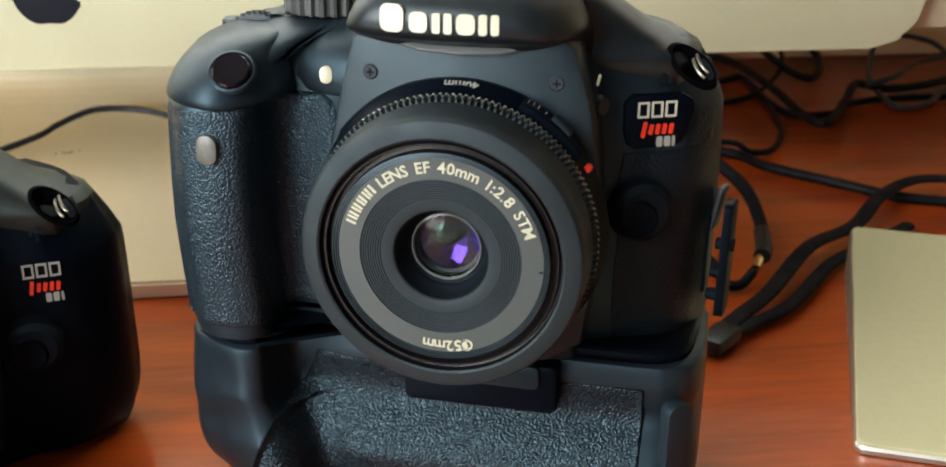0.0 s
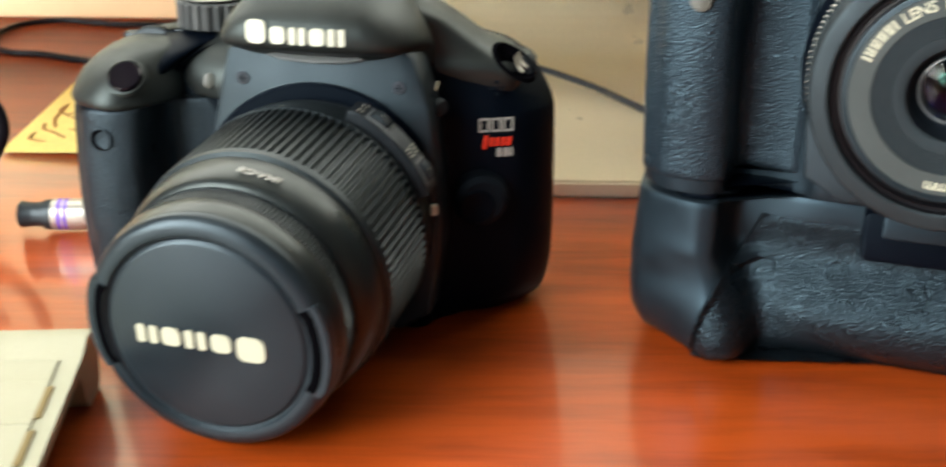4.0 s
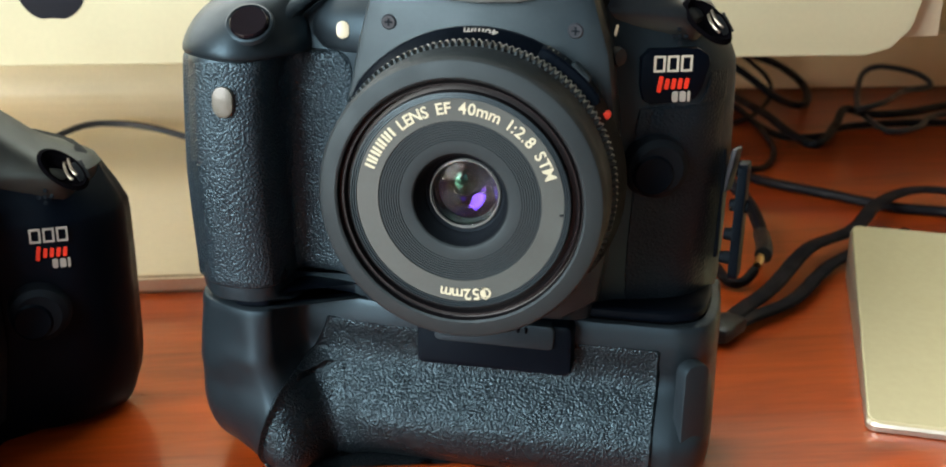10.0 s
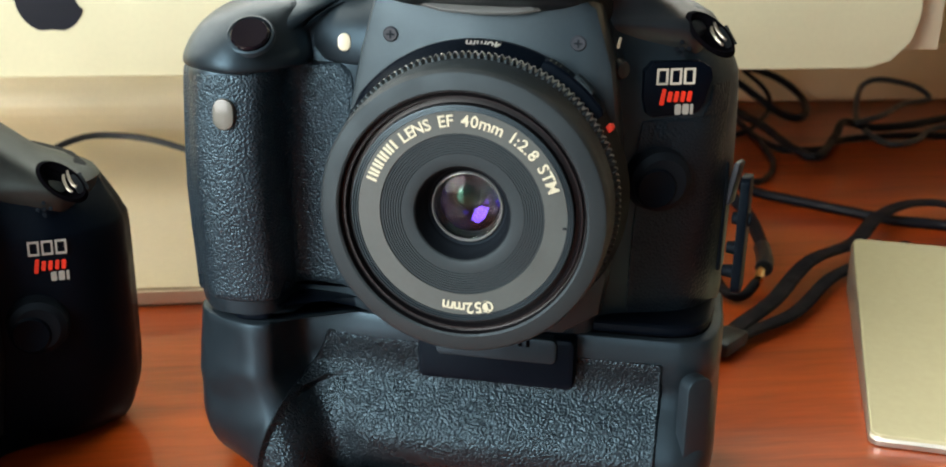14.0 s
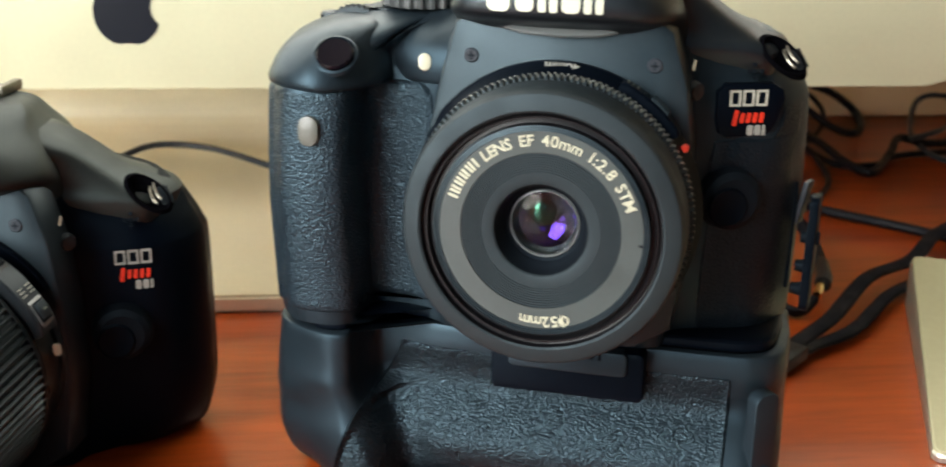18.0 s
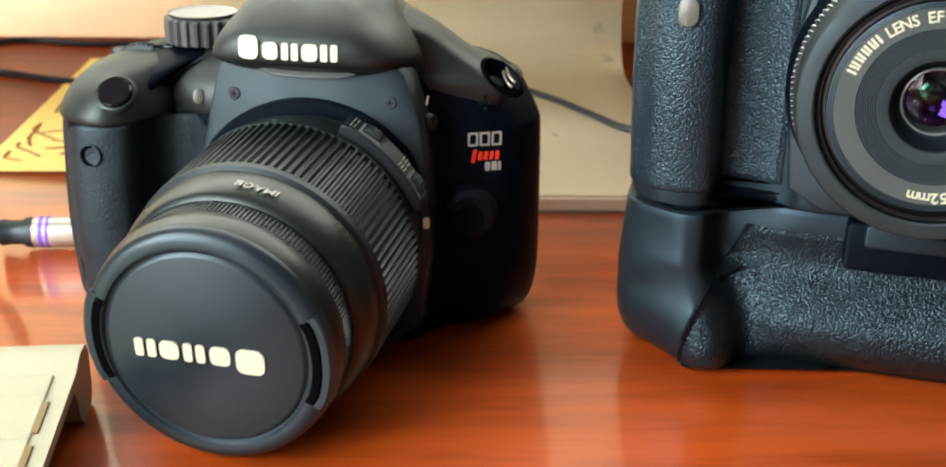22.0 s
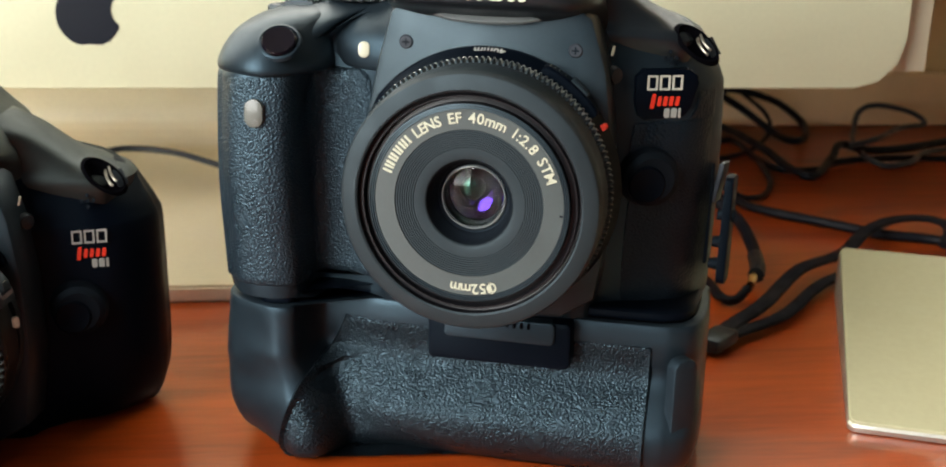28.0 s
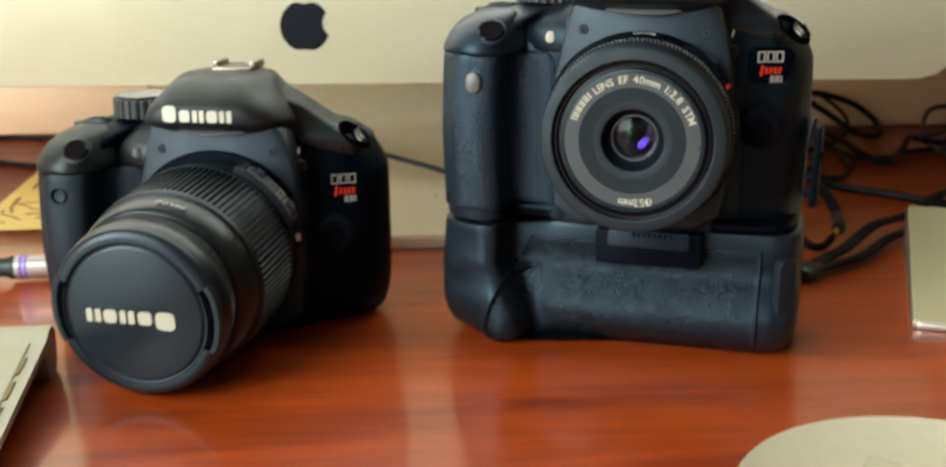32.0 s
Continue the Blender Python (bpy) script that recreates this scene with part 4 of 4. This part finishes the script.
# Added black sheet: stands in for the shade between grip and camera.
part("grip_top_shade", loft([(z, 0, grip_ring(-74 + d, 2.4 + d, -55.4 - d, -1.6 + d, -52.4, 14, 11 + d, 58.8 - d)) for z, d in ((47.2, 0), (47.9, 0.2), (48.05, 0.7))], 4, 2), M_VOID, grip, "thin black sheet for the shade on top")
part("base_plate", loft([(z, 0, grip_ring(-73.5 + d, 1.4 + d, -54.8 - d, -2.6 + d, -51.8, 14.4, 11.2 + d, 58.6 - d)) for z, d in ((48.1, 0.5), (48.5, 0), (50.4, 0), (51.2, 1.0))], 4, 2), M_DARK, big, "dark plate on the camera's underside")
def coat(ring_at, spans, lift=0.4, n=44):
    """A covering over the front of an outline, from one x to another, evenly spaced along it and sunk at its edges."""
    sections = []
    for j, (z, x0, x1) in enumerate(spans):
        pts = [p for p in curve_points([(x, y, 0) for x, y in ring_at(z)], 16) if p.y < 24]
        k0 = next(k for k, p in enumerate(pts) if p.x >= x0)
        k1 = max(k for k, p in enumerate(pts) if p.x <= x1)
        line, walked = pts[k0:k1 + 1], [0.0]
        for p, q in zip(line, line[1:]):
            walked.append(walked[-1] + (q - p).length)
        out = []
        for k in range(n + 1):
            d = walked[-1] * k / n
            m = min(max(i for i, w in enumerate(walked) if w <= d + 1e-9), len(line) - 2)
            u = (d - walked[m]) / max(walked[m + 1] - walked[m], 1e-9)
            p, tangent = line[m].lerp(line[m + 1], u), (line[m + 1] - line[m]).normalized()
            up = -0.4 if k in (0, n) or j in (0, len(spans) - 1) else lift
            out.append((p.x + tangent.y * up, p.y - tangent.x * up))
        sections.append((z, 0, out + [(x1 - 2, 26), ((x0 + x1) / 2, 28), (x0 + 4, 26)]))
    return loft(sections, 2, 3)


part("grip_rubber", coat(grip_at, [(1.8, -55, 47.4), (2.6, -57, 47.8), (7, -57.6, 48), (12, -57, 48), (17, -55, 48), (22, -52.6, 48), (26, -50.4, 48), (30, -47.6, 48), (35, -45, 48), (40.6, -43, 47.6), (41.4, -42.6, 47)]), M_GRIP_RUBBER, grip, "pebbled black rubber covering")
latch = part("latch_block", moved(slab(rounded(40.5, 14, 2.0), 0, 14, 1.2), at(5, 3.0, 41.2)), M_DARK, grip, "dark latch block")
part("latch_plate", moved(slab(rounded(31, 6.6, 1.6), -0.9, 3, 0.5), at(5.2, 2.8, 45.0)), M_GRIP, latch, "slate latch plate")
part("latch_ribs", moved(merged([moved(box(0.7, 1.0, 1.6, 0.15), at(x, 0, 0)) for x in range(-2, 14, 2)]), at(1.5, 1.7, 47.0)), M_VOID, latch, "", 0)
part("end_button_plate", moved(slab(rounded(7.5, 26, 3.0), -0.9, 3, 0.5), at(56.4, 6.6, 27, 0, 0, 38)), M_GRIP, grip, "long oval plate")
# open port cover on the side
cover = part("port_cover", moved(slab(rounded(9.5, 31, 2.4), -1.2, 1.2, 0.5), at(64.6, 31.5, 70.6, 0, 6, 82)), M_DARK, big, "rubber port cover hanging open")
for z in (60.5, 67, 75):
    part("cover_plug", moved(lathe([(0, -3.4), (1.5, -3.2), (1.8, -1.0), (1.8, 1.5)], 16), at(64.6 + (z - 70.6) * 0.1, 31.5, z, 0, 6, -98) @ at(1.2, 0, 0)), M_MATT, cover)
part("cover_hinge", moved(box(1.6, 5, 12, 0.6), at(61.6, 36, 83, 0, 10, -20)), M_GREY_CABLE, cover, "soft strip that holds the cover")
part("port_bay", moved(box(2.0, 14, 30, 0.8), at(58.9, 40, 74)), M_MATT, big, "dark bay of sockets")

# camera with the zoom lens
T2 = at(-161, 31, 0, 0, 0, -12)
small = thing("reflex_camera", T2, "black reflex camera with a capped zoom lens standing on the desk", "camera", "cameras on the desk")
put = camera_body(small, 0, OLD_BODY, False, M_WORN_RUBBER)
AX2 = at(-0.5, 0, 38, 4.8, 0, -3.6) @ Matrix.Diagonal((0.985, 0.87, 0.985, 1))
zoom = part("zoom_lens", moved(lathe([(24, 0), (34.0, 0), (34.6, -3), (34.6, -9), (33, -10)], 96), AX2), M_ZOOM, small, "black zoom lens with ribbed rings")
part("zoom_ring", moved(lathe([(31, -10), (35.0, -10.2), (35.8, -11.4), (35.8, -12.8), (35.8, -12.9, 1), (35.5, -44, 1), (35.4, -44.1), (35.2, -46.4), (34.2, -47.4)], 384, 0.95), AX2), M_ZOOM_RUBBER, zoom, "deeply ribbed rubber zoom ring", 25)
part("name_band", moved(lathe([(34.2, -47.4), (34.4, -48.4), (34.0, -55), (33.0, -59), (32.2, -60.4), (31.4, -61)], 96), AX2), M_ZOOM, zoom, "smooth lettered band")
part("focus_ring", moved(lathe([(30.2, -61), (31.2, -61.4), (31.2, -61.6, 1), (31.2, -67.5, 1), (31.3, -67.7), (31.6, -68.4)], 720, 0.4), AX2), M_ZOOM_RUBBER, zoom, "finely toothed focus ring", 25)
part("front_barrel", moved(lathe([(31.6, -68.4), (31.9, -69.2), (31.9, -73), (31.3, -76)], 96), AX2), M_ZOOM, zoom)
cap = part("lens_cap", moved(lathe([(31.2, -75), (31.3, -77), (30.8, -78.8), (29.6, -80.0), (27.2, -80.5), (26.6, -80.3), (26.1, -79.5), (25.6, -79.3), (25.0, -80.0), (24.4, -80.3), (0, -80.4)], 96), AX2), M_CAP, small, "black pinch cap on the lens")
for s in (0, 180):
    part("clip_slot", moved(sector(27.0, 29.4, -79.0, -80.7, s - 23, s + 23, 10), AX2), M_VOID, cap, "dark slot of the pinch clip")
    part("cap_clip", moved(sector(29.2, 31.6, -75.4, -80.2, s - 24, s + 24, 10), AX2), M_CAP, cap, "pinch clip of the cap")
for k, (x, w, h) in enumerate(((11.6, 8.4, 6.6), (4.0, 6.0, 4.9), (-2.6, 6.0, 4.9), (-9.0, 5.8, 4.9), (-15.2, 6.0, 4.9))):
    part("brand_shape", moved(pair_mark(w * 0.92, h, w * 0.38, 0.3) if k in (2, 4) else bar(w * 0.86, h, 0.3), AX2 @ at(x, -80.6, -0.8 - (h - 4.9) / 3)), M_INK, cap, "plain white brand shape", 0)
part("barrel_lettering", moved(merged([barrel_word("IMAGE", 3.8, 34.1, -54.0, 78, True)]), AX2), M_GREY, zoom, "", 0)
pod = part("switch_plate", moved(sector(33, 38.6, -0.8, -9.8, 20, 68, 16), AX2), M_PLASTIC, zoom, "raised plate with two switches")
for a0 in (54, 27):
    part("switch_well", moved(sector(38.0, 38.9, -1.4, -8.6, a0 - 5, a0 + 8, 6), AX2), M_LIP, pod, "thin pale edge of the switch well", 0)
    part("switch_slot", moved(sector(38.0, 39.0, -1.8, -8.2, a0 - 4.4, a0 + 7.4, 6), AX2), M_MATT, pod, "", 0)
    knob = part("slide_switch", moved(sector(38.0, 40.0, -2.6, -7.2, a0 - 1.5, a0 + 5, 4), AX2), M_RING, pod, "sliding switch")
    part("switch_line", moved(sector(38.6, 40.1, -3.4, -6.4, a0 + 1.5, a0 + 2.1, 2), AX2), M_INK, knob, "pale line", 0)
    for k in ((9.2, 10.8, 12.4) if a0 < 40 else (8.8, 10.4)):
        for y0 in (-1.2, -5.2):
            part("switch_mark", moved(sector(38.0, 38.85, y0, y0 - 3.2, a0 + k, a0 + k + 0.9, 2), AX2), M_BADGE, pod, "", 0)
part("white_index", moved(ring_place(bar(0.7, 2.4, 0.2), 97, 34.4, -10.4), AX2), M_WHITE, zoom, "", 0)
part("mount_square", moved(bar(2.0, 3.2, 0.4), AX2 @ at(35.6, -3, 6, 0, 0, 40)), M_WHITE, zoom, "white mounting mark", 0)

# ---- things on the desk ----
trackpad = thing("trackpad", at(166, 141, 0, 0, 0, -21.5), "flat silver trackpad with a pale surface", "trackpad")
def pad_ring(inset=0.0):
    return [(x + 65.5, y - 65.5) for x, y in rounded(131 - 2 * inset, 131 - 2 * inset, 3.5 - inset * 0.5, 4)]


part("wedge", loft([(0.3, 0, pad_ring(1.0)), (0.9, 0.004, pad_ring(0.2)), (19.0, 0.13, pad_ring(0)), (20.0, 0.13, pad_ring(0.6)), (20.2, 0.13, pad_ring(1.4))], 1, 1), M_BARREL, trackpad, "aluminium wedge, higher at the back")
part("battery_tube", moved(lathe([(0, 0.6), (6.4, 0.6), (7.2, 1.4), (7.2, 129.6), (6.4, 130.4), (0, 130.4)], 32), at(0, -8, 11.4, 0, 0, -90)), M_ALU, trackpad, "round battery tube along the back")
part("touch_surface", loft([(19.8, 0.13, pad_ring(0.5)), (20.8, 0.13, pad_ring(0.6)), (21.0, 0.13, pad_ring(1.1))], 1, 1), M_PAD, trackpad, "pale matt touch surface", 0)

saucer = thing("saucer", at(62, -136, 0), "round cream-white saucer lying on the desk", "saucer")
part("flange", moved(lathe([(28, -0.9), (30, -1.2), (56, -4.4), (59, -6.2), (58.4, -6.9), (55, -5.6), (31, -2.6), (28, -2.2)], 96), at(0, 0, 0, -90)), M_GLAZE, saucer, "sloping rim")
part("well", moved(lathe([(0, -0.1), (25, -0.1), (26, -0.1), (28, -0.9), (28, -2.2), (26, -2.0), (0, -2.0)], 96), at(0, 0, 0, -90)), M_GLAZE, saucer)

keyboard = thing("keyboard", at(-218, 0.5, 0, 0, 0, 4), "thin silver keyboard with white keys", "keyboard")
bm = bmesh.new()
prof = [(-1, 2), (0, 6), (0, 14), (-3, 17.5), (-9, 18), (-16, 15.6), (-127, 7), (-130, 5), (-130, 0), (-126, 0), (-124, 4.2), (-20, 12.2), (-17, 8), (-16, 3), (-13, 0), (-4, 0)]
sides = [[bm.verts.new((x * MM, y * MM, z * MM)) for y, z in prof] for x in (-280, 0)]
for k in range(len(prof)):
    bm.faces.new((sides[0][k], sides[0][(k + 1) % len(prof)], sides[1][(k + 1) % len(prof)], sides[1][k]))
bm.faces.new(sides[0])
bm.faces.new(sides[1])
part("case", bm, M_KEY, keyboard, "pale aluminium case")
key_mesh = {}
for row in range(6):
    depth = 9.6 if row == 0 else 17.5
    yy = -22 if row == 0 else -35.5 - 18.0 * (row - 1)
    xx = -6.0
    for col in range(14):
        w = 15.6
        if row in (2, 3, 4) and col == 0:
            w = {2: 25, 3: 29, 4: 38}[row]
        if xx - w < -276:
            break
        if (w, depth) not in key_mesh:
            kb = box(w + 2.0, depth + 0.6, 2.4, 0.5)
            me = bpy.data.meshes.new("key")
            kb.to_mesh(me)
            kb.free()
            me.materials.append(M_KEY)
            key_mesh[(w, depth)] = me
        k = new("key", key_mesh[(w, depth)])
        k.parent = keyboard
        k.matrix_local = at(xx - w / 2, yy, 18.2 + (yy + 9) * 0.0775 - 2.6, 4.4)
        xx -= w + 2.4

for row in range(5):
    yy = -35.5 - 18.0 * row
    part("key_gap", moved(box(1.8, 13.0, 0.8, 0.2), at(-4.6, yy, 18.2 + (yy + 9) * 0.0775 - 1.9, 4.4)), M_GAP, keyboard, "brown gap beside the keys", 0)

pen = thing("marker_pen", at(-277, 109, 0, 0, 0, 2), "silver marker pen with a black cap and violet bands", "pen")
part("cap_end", moved(lathe([(0, 0), (4.2, 0), (4.8, 0.8), (4.3, 4.0), (4.4, 8.0), (5.4, 9.4), (5.5, 12.6)], 24), at(0, 0, 6, 0, 0, -90)), M_PLASTIC, pen, "black pen cap")
part("collar", moved(lathe([(4.6, 11), (5.6, 12), (5.6, 14)], 24), at(0, 0, 6, 0, 0, -90)), M_BARREL, pen)
part("violet_band", moved(lathe([(5.65, 14), (5.65, 15.4), (5.65, 15.5)], 24), at(0, 0, 6, 0, 0, -90)), M_VIOLET, pen)
part("violet_band", moved(lathe([(5.65, 16.4), (5.65, 17.4), (5.65, 17.5)], 24), at(0, 0, 6, 0, 0, -90)), M_VIOLET, pen)
part("barrel", moved(lathe([(5.6, 14), (5.6, 120), (4, 128), (0, 130)], 24), at(0, 0, 6, 0, 0, -90)), M_BARREL, pen, "silver barrel")

note = thing("sketched_paper", at(-318, 195, 0), "yellow paper sheet with a brown line sketch", "paper")
bm, layers = bmesh.new(), []
for drop in (0.0, 0.35):
    layers.append([[bm.verts.new(((2 + 145 * u / 8 - 6 * v / 8) * MM, (212 * v / 8 - 8 * u / 8) * MM, (0.7 - drop + 3.0 * max(0, 1 - v / 2.0) * (u / 8)) * MM)) for v in range(9)] for u in range(9)])
for grid in layers:
    for u in range(8):
        for v in range(8):
            bm.faces.new((grid[u][v], grid[u + 1][v], grid[u + 1][v + 1], grid[u][v + 1]))
up, down = layers
for u in range(8):
    for v in (0, 8):
        bm.faces.new((up[u][v], up[u + 1][v], down[u + 1][v], down[u][v]))
        bm.faces.new((up[v][u], up[v][u + 1], down[v][u + 1], down[v][u]))
part("sheet", bm, M_PAPER, note)
rnd = random.Random(4)
for k in range(44):
    x0, y0, turn_a = rnd.uniform(6, 84), rnd.uniform(6, 140), rnd.choice((0.15, 0.9, 1.7, 2.6)) + rnd.uniform(-0.25, 0.25)
    pts = []
    for j in range(4):
        x, y = x0 + 9.5 * j * math.cos(turn_a) + rnd.uniform(-1.5, 1.5), y0 + 13 * j * math.sin(turn_a) + rnd.uniform(-1.5, 1.5)
        x, y = min(max(x, 8), 134), min(max(y, 6), 195)
        pts.append((x * MM, y * MM, (0.95 + 3.0 * max(0, 1 - y / 53.0) * x / 145) * MM))
    part("sketch_line", tube(pts, 0.0008, 4, n=5, flat=0.3), M_SKETCH, note)

# clip with a raised loop handle
clip = thing("binder_clip", at(-312, 134, 0, 0, 0, 8), "black clip with a raised loop handle", "clip")
part("clip_body", loft([(0, 0, [(-22, -9), (11, -9), (11, 9), (-22, 9)]), (10, 0, [(-22, -7), (8.5, -7), (8.5, 7), (-22, 7)]), (24, 0, [(-22, -2.5), (3.5, -2.5), (3.5, 2.5), (-22, 2.5)])], 2, 2), M_PLASTIC, clip, "black folded body")
part("loop_handle", tube([(0.001, 0, 0.017), (0.014, 0, 0.016), (0.0215, 0, 0.027), (0.0195, 0, 0.038), (0.012, 0, 0.0435), (0.002, 0, 0.0405), (-0.003, 0, 0.031)], 0.0021, 6, True, flat=1.4, across=(0, 1, 0)), M_CABLE, clip, "thick black loop")
part("inner_stub", moved(box(10, 5, 4.5, 1.5), at(4, 0, 28.5, 0, -12, 0)), M_CABLE, clip)


def flat_cord(name, pts, r, mat, label, z=None, group="cables on the desk", cat="cable", flat=1.0, heights=None):
    r *= 0.8
    z = r * flat if z is None else z
    line = [(x, y, (heights[k] if heights else z)) for k, (x, y) in enumerate(pts)]
    ob = part(name, tube(line, r, 6, n=10, flat=flat), mat, None, label)
    return tagged(ob, "", cat, group)


# cables and strap behind the cameras
flat_cord("black_cable", [(0.13, 0.42), (0.16, 0.462), (0.2122, 0.4548), (0.2198, 0.3805), (0.2211, 0.3332), (0.2294, 0.3175), (0.254, 0.3506), (0.2688, 0.3725), (0.2874, 0.3745), (0.3146, 0.3821), (0.3414, 0.3954), (0.40, 0.42)], 0.0030, M_CABLE,
          "thick black cable winding over the desk", heights=[0.004, 0.004, 0.0045, 0.007, 0.005, 0.004, 0.006, 0.009, 0.005, 0.004, 0.004, 0.004])
flat_cord("black_cable", [(0.14, 0.395), (0.1983, 0.4099), (0.2162, 0.4159), (0.2143, 0.365), (0.2204, 0.3408), (0.2422, 0.3402), (0.2605, 0.3575), (0.30, 0.366), (0.36, 0.36)], 0.0024, M_CABLE, "thin black cable beside a thicker one")
flat_cord("grey_cable", [(0.40, 0.39), (0.3331, 0.3791), (0.3033, 0.3505), (0.2821, 0.3461), (0.2849, 0.3869), (0.2985, 0.42), (0.3137, 0.446), (0.3285, 0.452), (0.3506, 0.448), (0.352, 0.43), (0.3227, 0.4077), (0.2928, 0.3736), (0.272, 0.3665)], 0.0022, M_GREY_CABLE,
          "grey cable lying in a loose loop", heights=[0.003, 0.003, 0.003, 0.003, 0.005, 0.009, 0.0145, 0.0172, 0.0132, 0.009, 0.011, 0.0125, 0.0095])
flat_cord("black_cable", [(0.17, 0.40), (0.2138, 0.448), (0.2303, 0.452), (0.2559, 0.45), (0.2795, 0.4642), (0.2687, 0.4259), (0.2541, 0.4043), (0.246, 0.4203), (0.232, 0.447), (0.2095, 0.455)], 0.0030, M_CABLE,
          "black cable looped against the wall", heights=[0.02, 0.0265, 0.0276, 0.02, 0.005, 0.004, 0.004, 0.005, 0.016, 0.0294])
flat_cord("black_cable", [(0.2303, 0.455), (0.2501, 0.452), (0.2454, 0.4297), (0.2188, 0.389), (0.193, 0.3685), (0.165, 0.362), (0.12, 0.35)], 0.0018, M_CABLE, "thin black cable hooked round a loop", heights=[0.0278, 0.012, 0.004, 0.002, 0.002, 0.002, 0.002])
flat_cord("black_cable", [(0.10, 0.30), (0.1617, 0.2819), (0.1766, 0.258), (0.1996, 0.2351), (0.2214, 0.2137), (0.2414, 0.2045), (0.2602, 0.1896), (0.33, 0.16)], 0.0030, M_CABLE, "black cable running straight over the desk")
flat_cord("black_cable", [(0.2117, 0.3575), (0.2036, 0.3146), (0.1874, 0.2842), (0.1732, 0.2764), (0.1617, 0.279), (0.12, 0.29)], 0.0020, M_CABLE, "thin black cable bent to one side", heights=[0.003, 0.002, 0.002, 0.004, 0.0085, 0.003])
strap = thing("wrist_strap", at(0, 0, 0), "black woven wrist strap folded over itself", "strap")
part("strap_band", tube([(x, y, z) for x, y, z in ((0.0933, 0.0838, 0.004), (0.1087, 0.0996, 0.005), (0.1266, 0.1167, 0.006), (0.1556, 0.1531, 0.007), (0.1816, 0.1699, 0.008), (0.2054, 0.1983, 0.009), (0.2281, 0.2148, 0.0095), (0.2467, 0.215, 0.009), (0.249, 0.2012, 0.008), (0.2369, 0.1837, 0.006))], 0.0035, 6, n=10, flat=0.45), M_STRAP, strap)
part("strap_band", tube([(x, y, 0.0035) for x, y in ((0.0928, 0.0821), (0.1101, 0.0953), (0.1325, 0.1103), (0.1602, 0.1424), (0.1828, 0.1594), (0.21, 0.178))], 0.0030, 6, n=10, flat=0.5), M_STRAP, strap)
part("strap_end", moved(box(17, 10, 6, 2.0), at(98, 87, 4.0, 0, 0, 44)), M_PLASTIC, strap, "stiff moulded end")
lead = thing("plug_lead", at(0, 0, 0), "short black lead ending in a gold plug", "cable", "cables on the desk")
part("lead_cord", tube([(0.090, 0.19, 0.006), (0.1136, 0.1596, 0.003), (0.1145, 0.1327, 0.003), (0.1199, 0.1296, 0.003), (0.126, 0.134, 0.006)], 0.0020, 6), M_CABLE, lead)
part("lead_cord", tube([(0.095, 0.235, 0.03), (0.125, 0.228, 0.026), (0.1430, 0.205, 0.016), (0.1440, 0.1798, 0.009), (0.1352, 0.1483, 0.008)], 0.0028, 6), M_CABLE, lead, "thick doubled cord")
part("plug_sleeve", tube([(0.1400, 0.165, 0.009), (0.1365, 0.152, 0.0085), (0.1330, 0.144, 0.008)], 0.0034, 4), M_PLASTIC, lead, "black plug sleeve")
part("plug_tip", tube([(0.1320, 0.1435, 0.0078), (0.1295, 0.139, 0.0072), (0.1275, 0.1352, 0.0068)], 0.0019, 4), M_GOLD, lead, "gold plug tip")
flat_cord("black_cable", [(-0.24, 0.265), (-0.1824, 0.3087), (-0.1696, 0.3270), (-0.1549, 0.338), (-0.1389, 0.3400), (-0.1200, 0.3330), (-0.0950, 0.315), (-0.0660, 0.288), (-0.0500, 0.262), (-0.0400, 0.2412), (-0.0300, 0.2297), (0.01, 0.215), (0.06, 0.215)], 0.0020, M_GREY_CABLE,
          "dark grey cable lying over the aluminium foot", heights=[0.003, 0.0105, 0.013, 0.0165, 0.0165, 0.0155, 0.0125, 0.0098, 0.0092, 0.0092, 0.0092, 0.003, 0.003])
flat_cord("black_cable", [(-0.26, 0.447), (-0.3288, 0.4411), (-0.3685, 0.4501), (-0.3908, 0.4381), (-0.3969, 0.4086), (-0.3904, 0.385), (-0.3741, 0.3674), (-0.3524, 0.3626), (-0.3291, 0.3507), (-0.27, 0.33)], 0.0022, M_CABLE, "thin black cable in an open bend")

# white case on a dark stand
case = thing("white_case", at(261, 228, 0, 0, 4.0, 0), "white plastic case held upright on a dark stand", "case")
part("case_shell", slab([(x + 60, z + 32 + 75) for x, z in rounded(120, 150, 5)], 0, 9, 1.6), M_WHITE_PLASTIC, case)
part("case_lid", slab([(x + 63, z + 32 + 112) for x, z in rounded(118, 72, 4)], -1.2, 0.4, 0.5), M_WHITE_PLASTIC, case, "slightly proud white upper panel")
part("stand_foot", moved(box(56, 60, 5, 2), at(84, 14, 2.5)), M_PLASTIC, case, "flat dark foot")
part("stand_post", moved(box(18, 12, 40, 2), at(84, 12, 19.8)), M_PLASTIC, case, "short dark post")
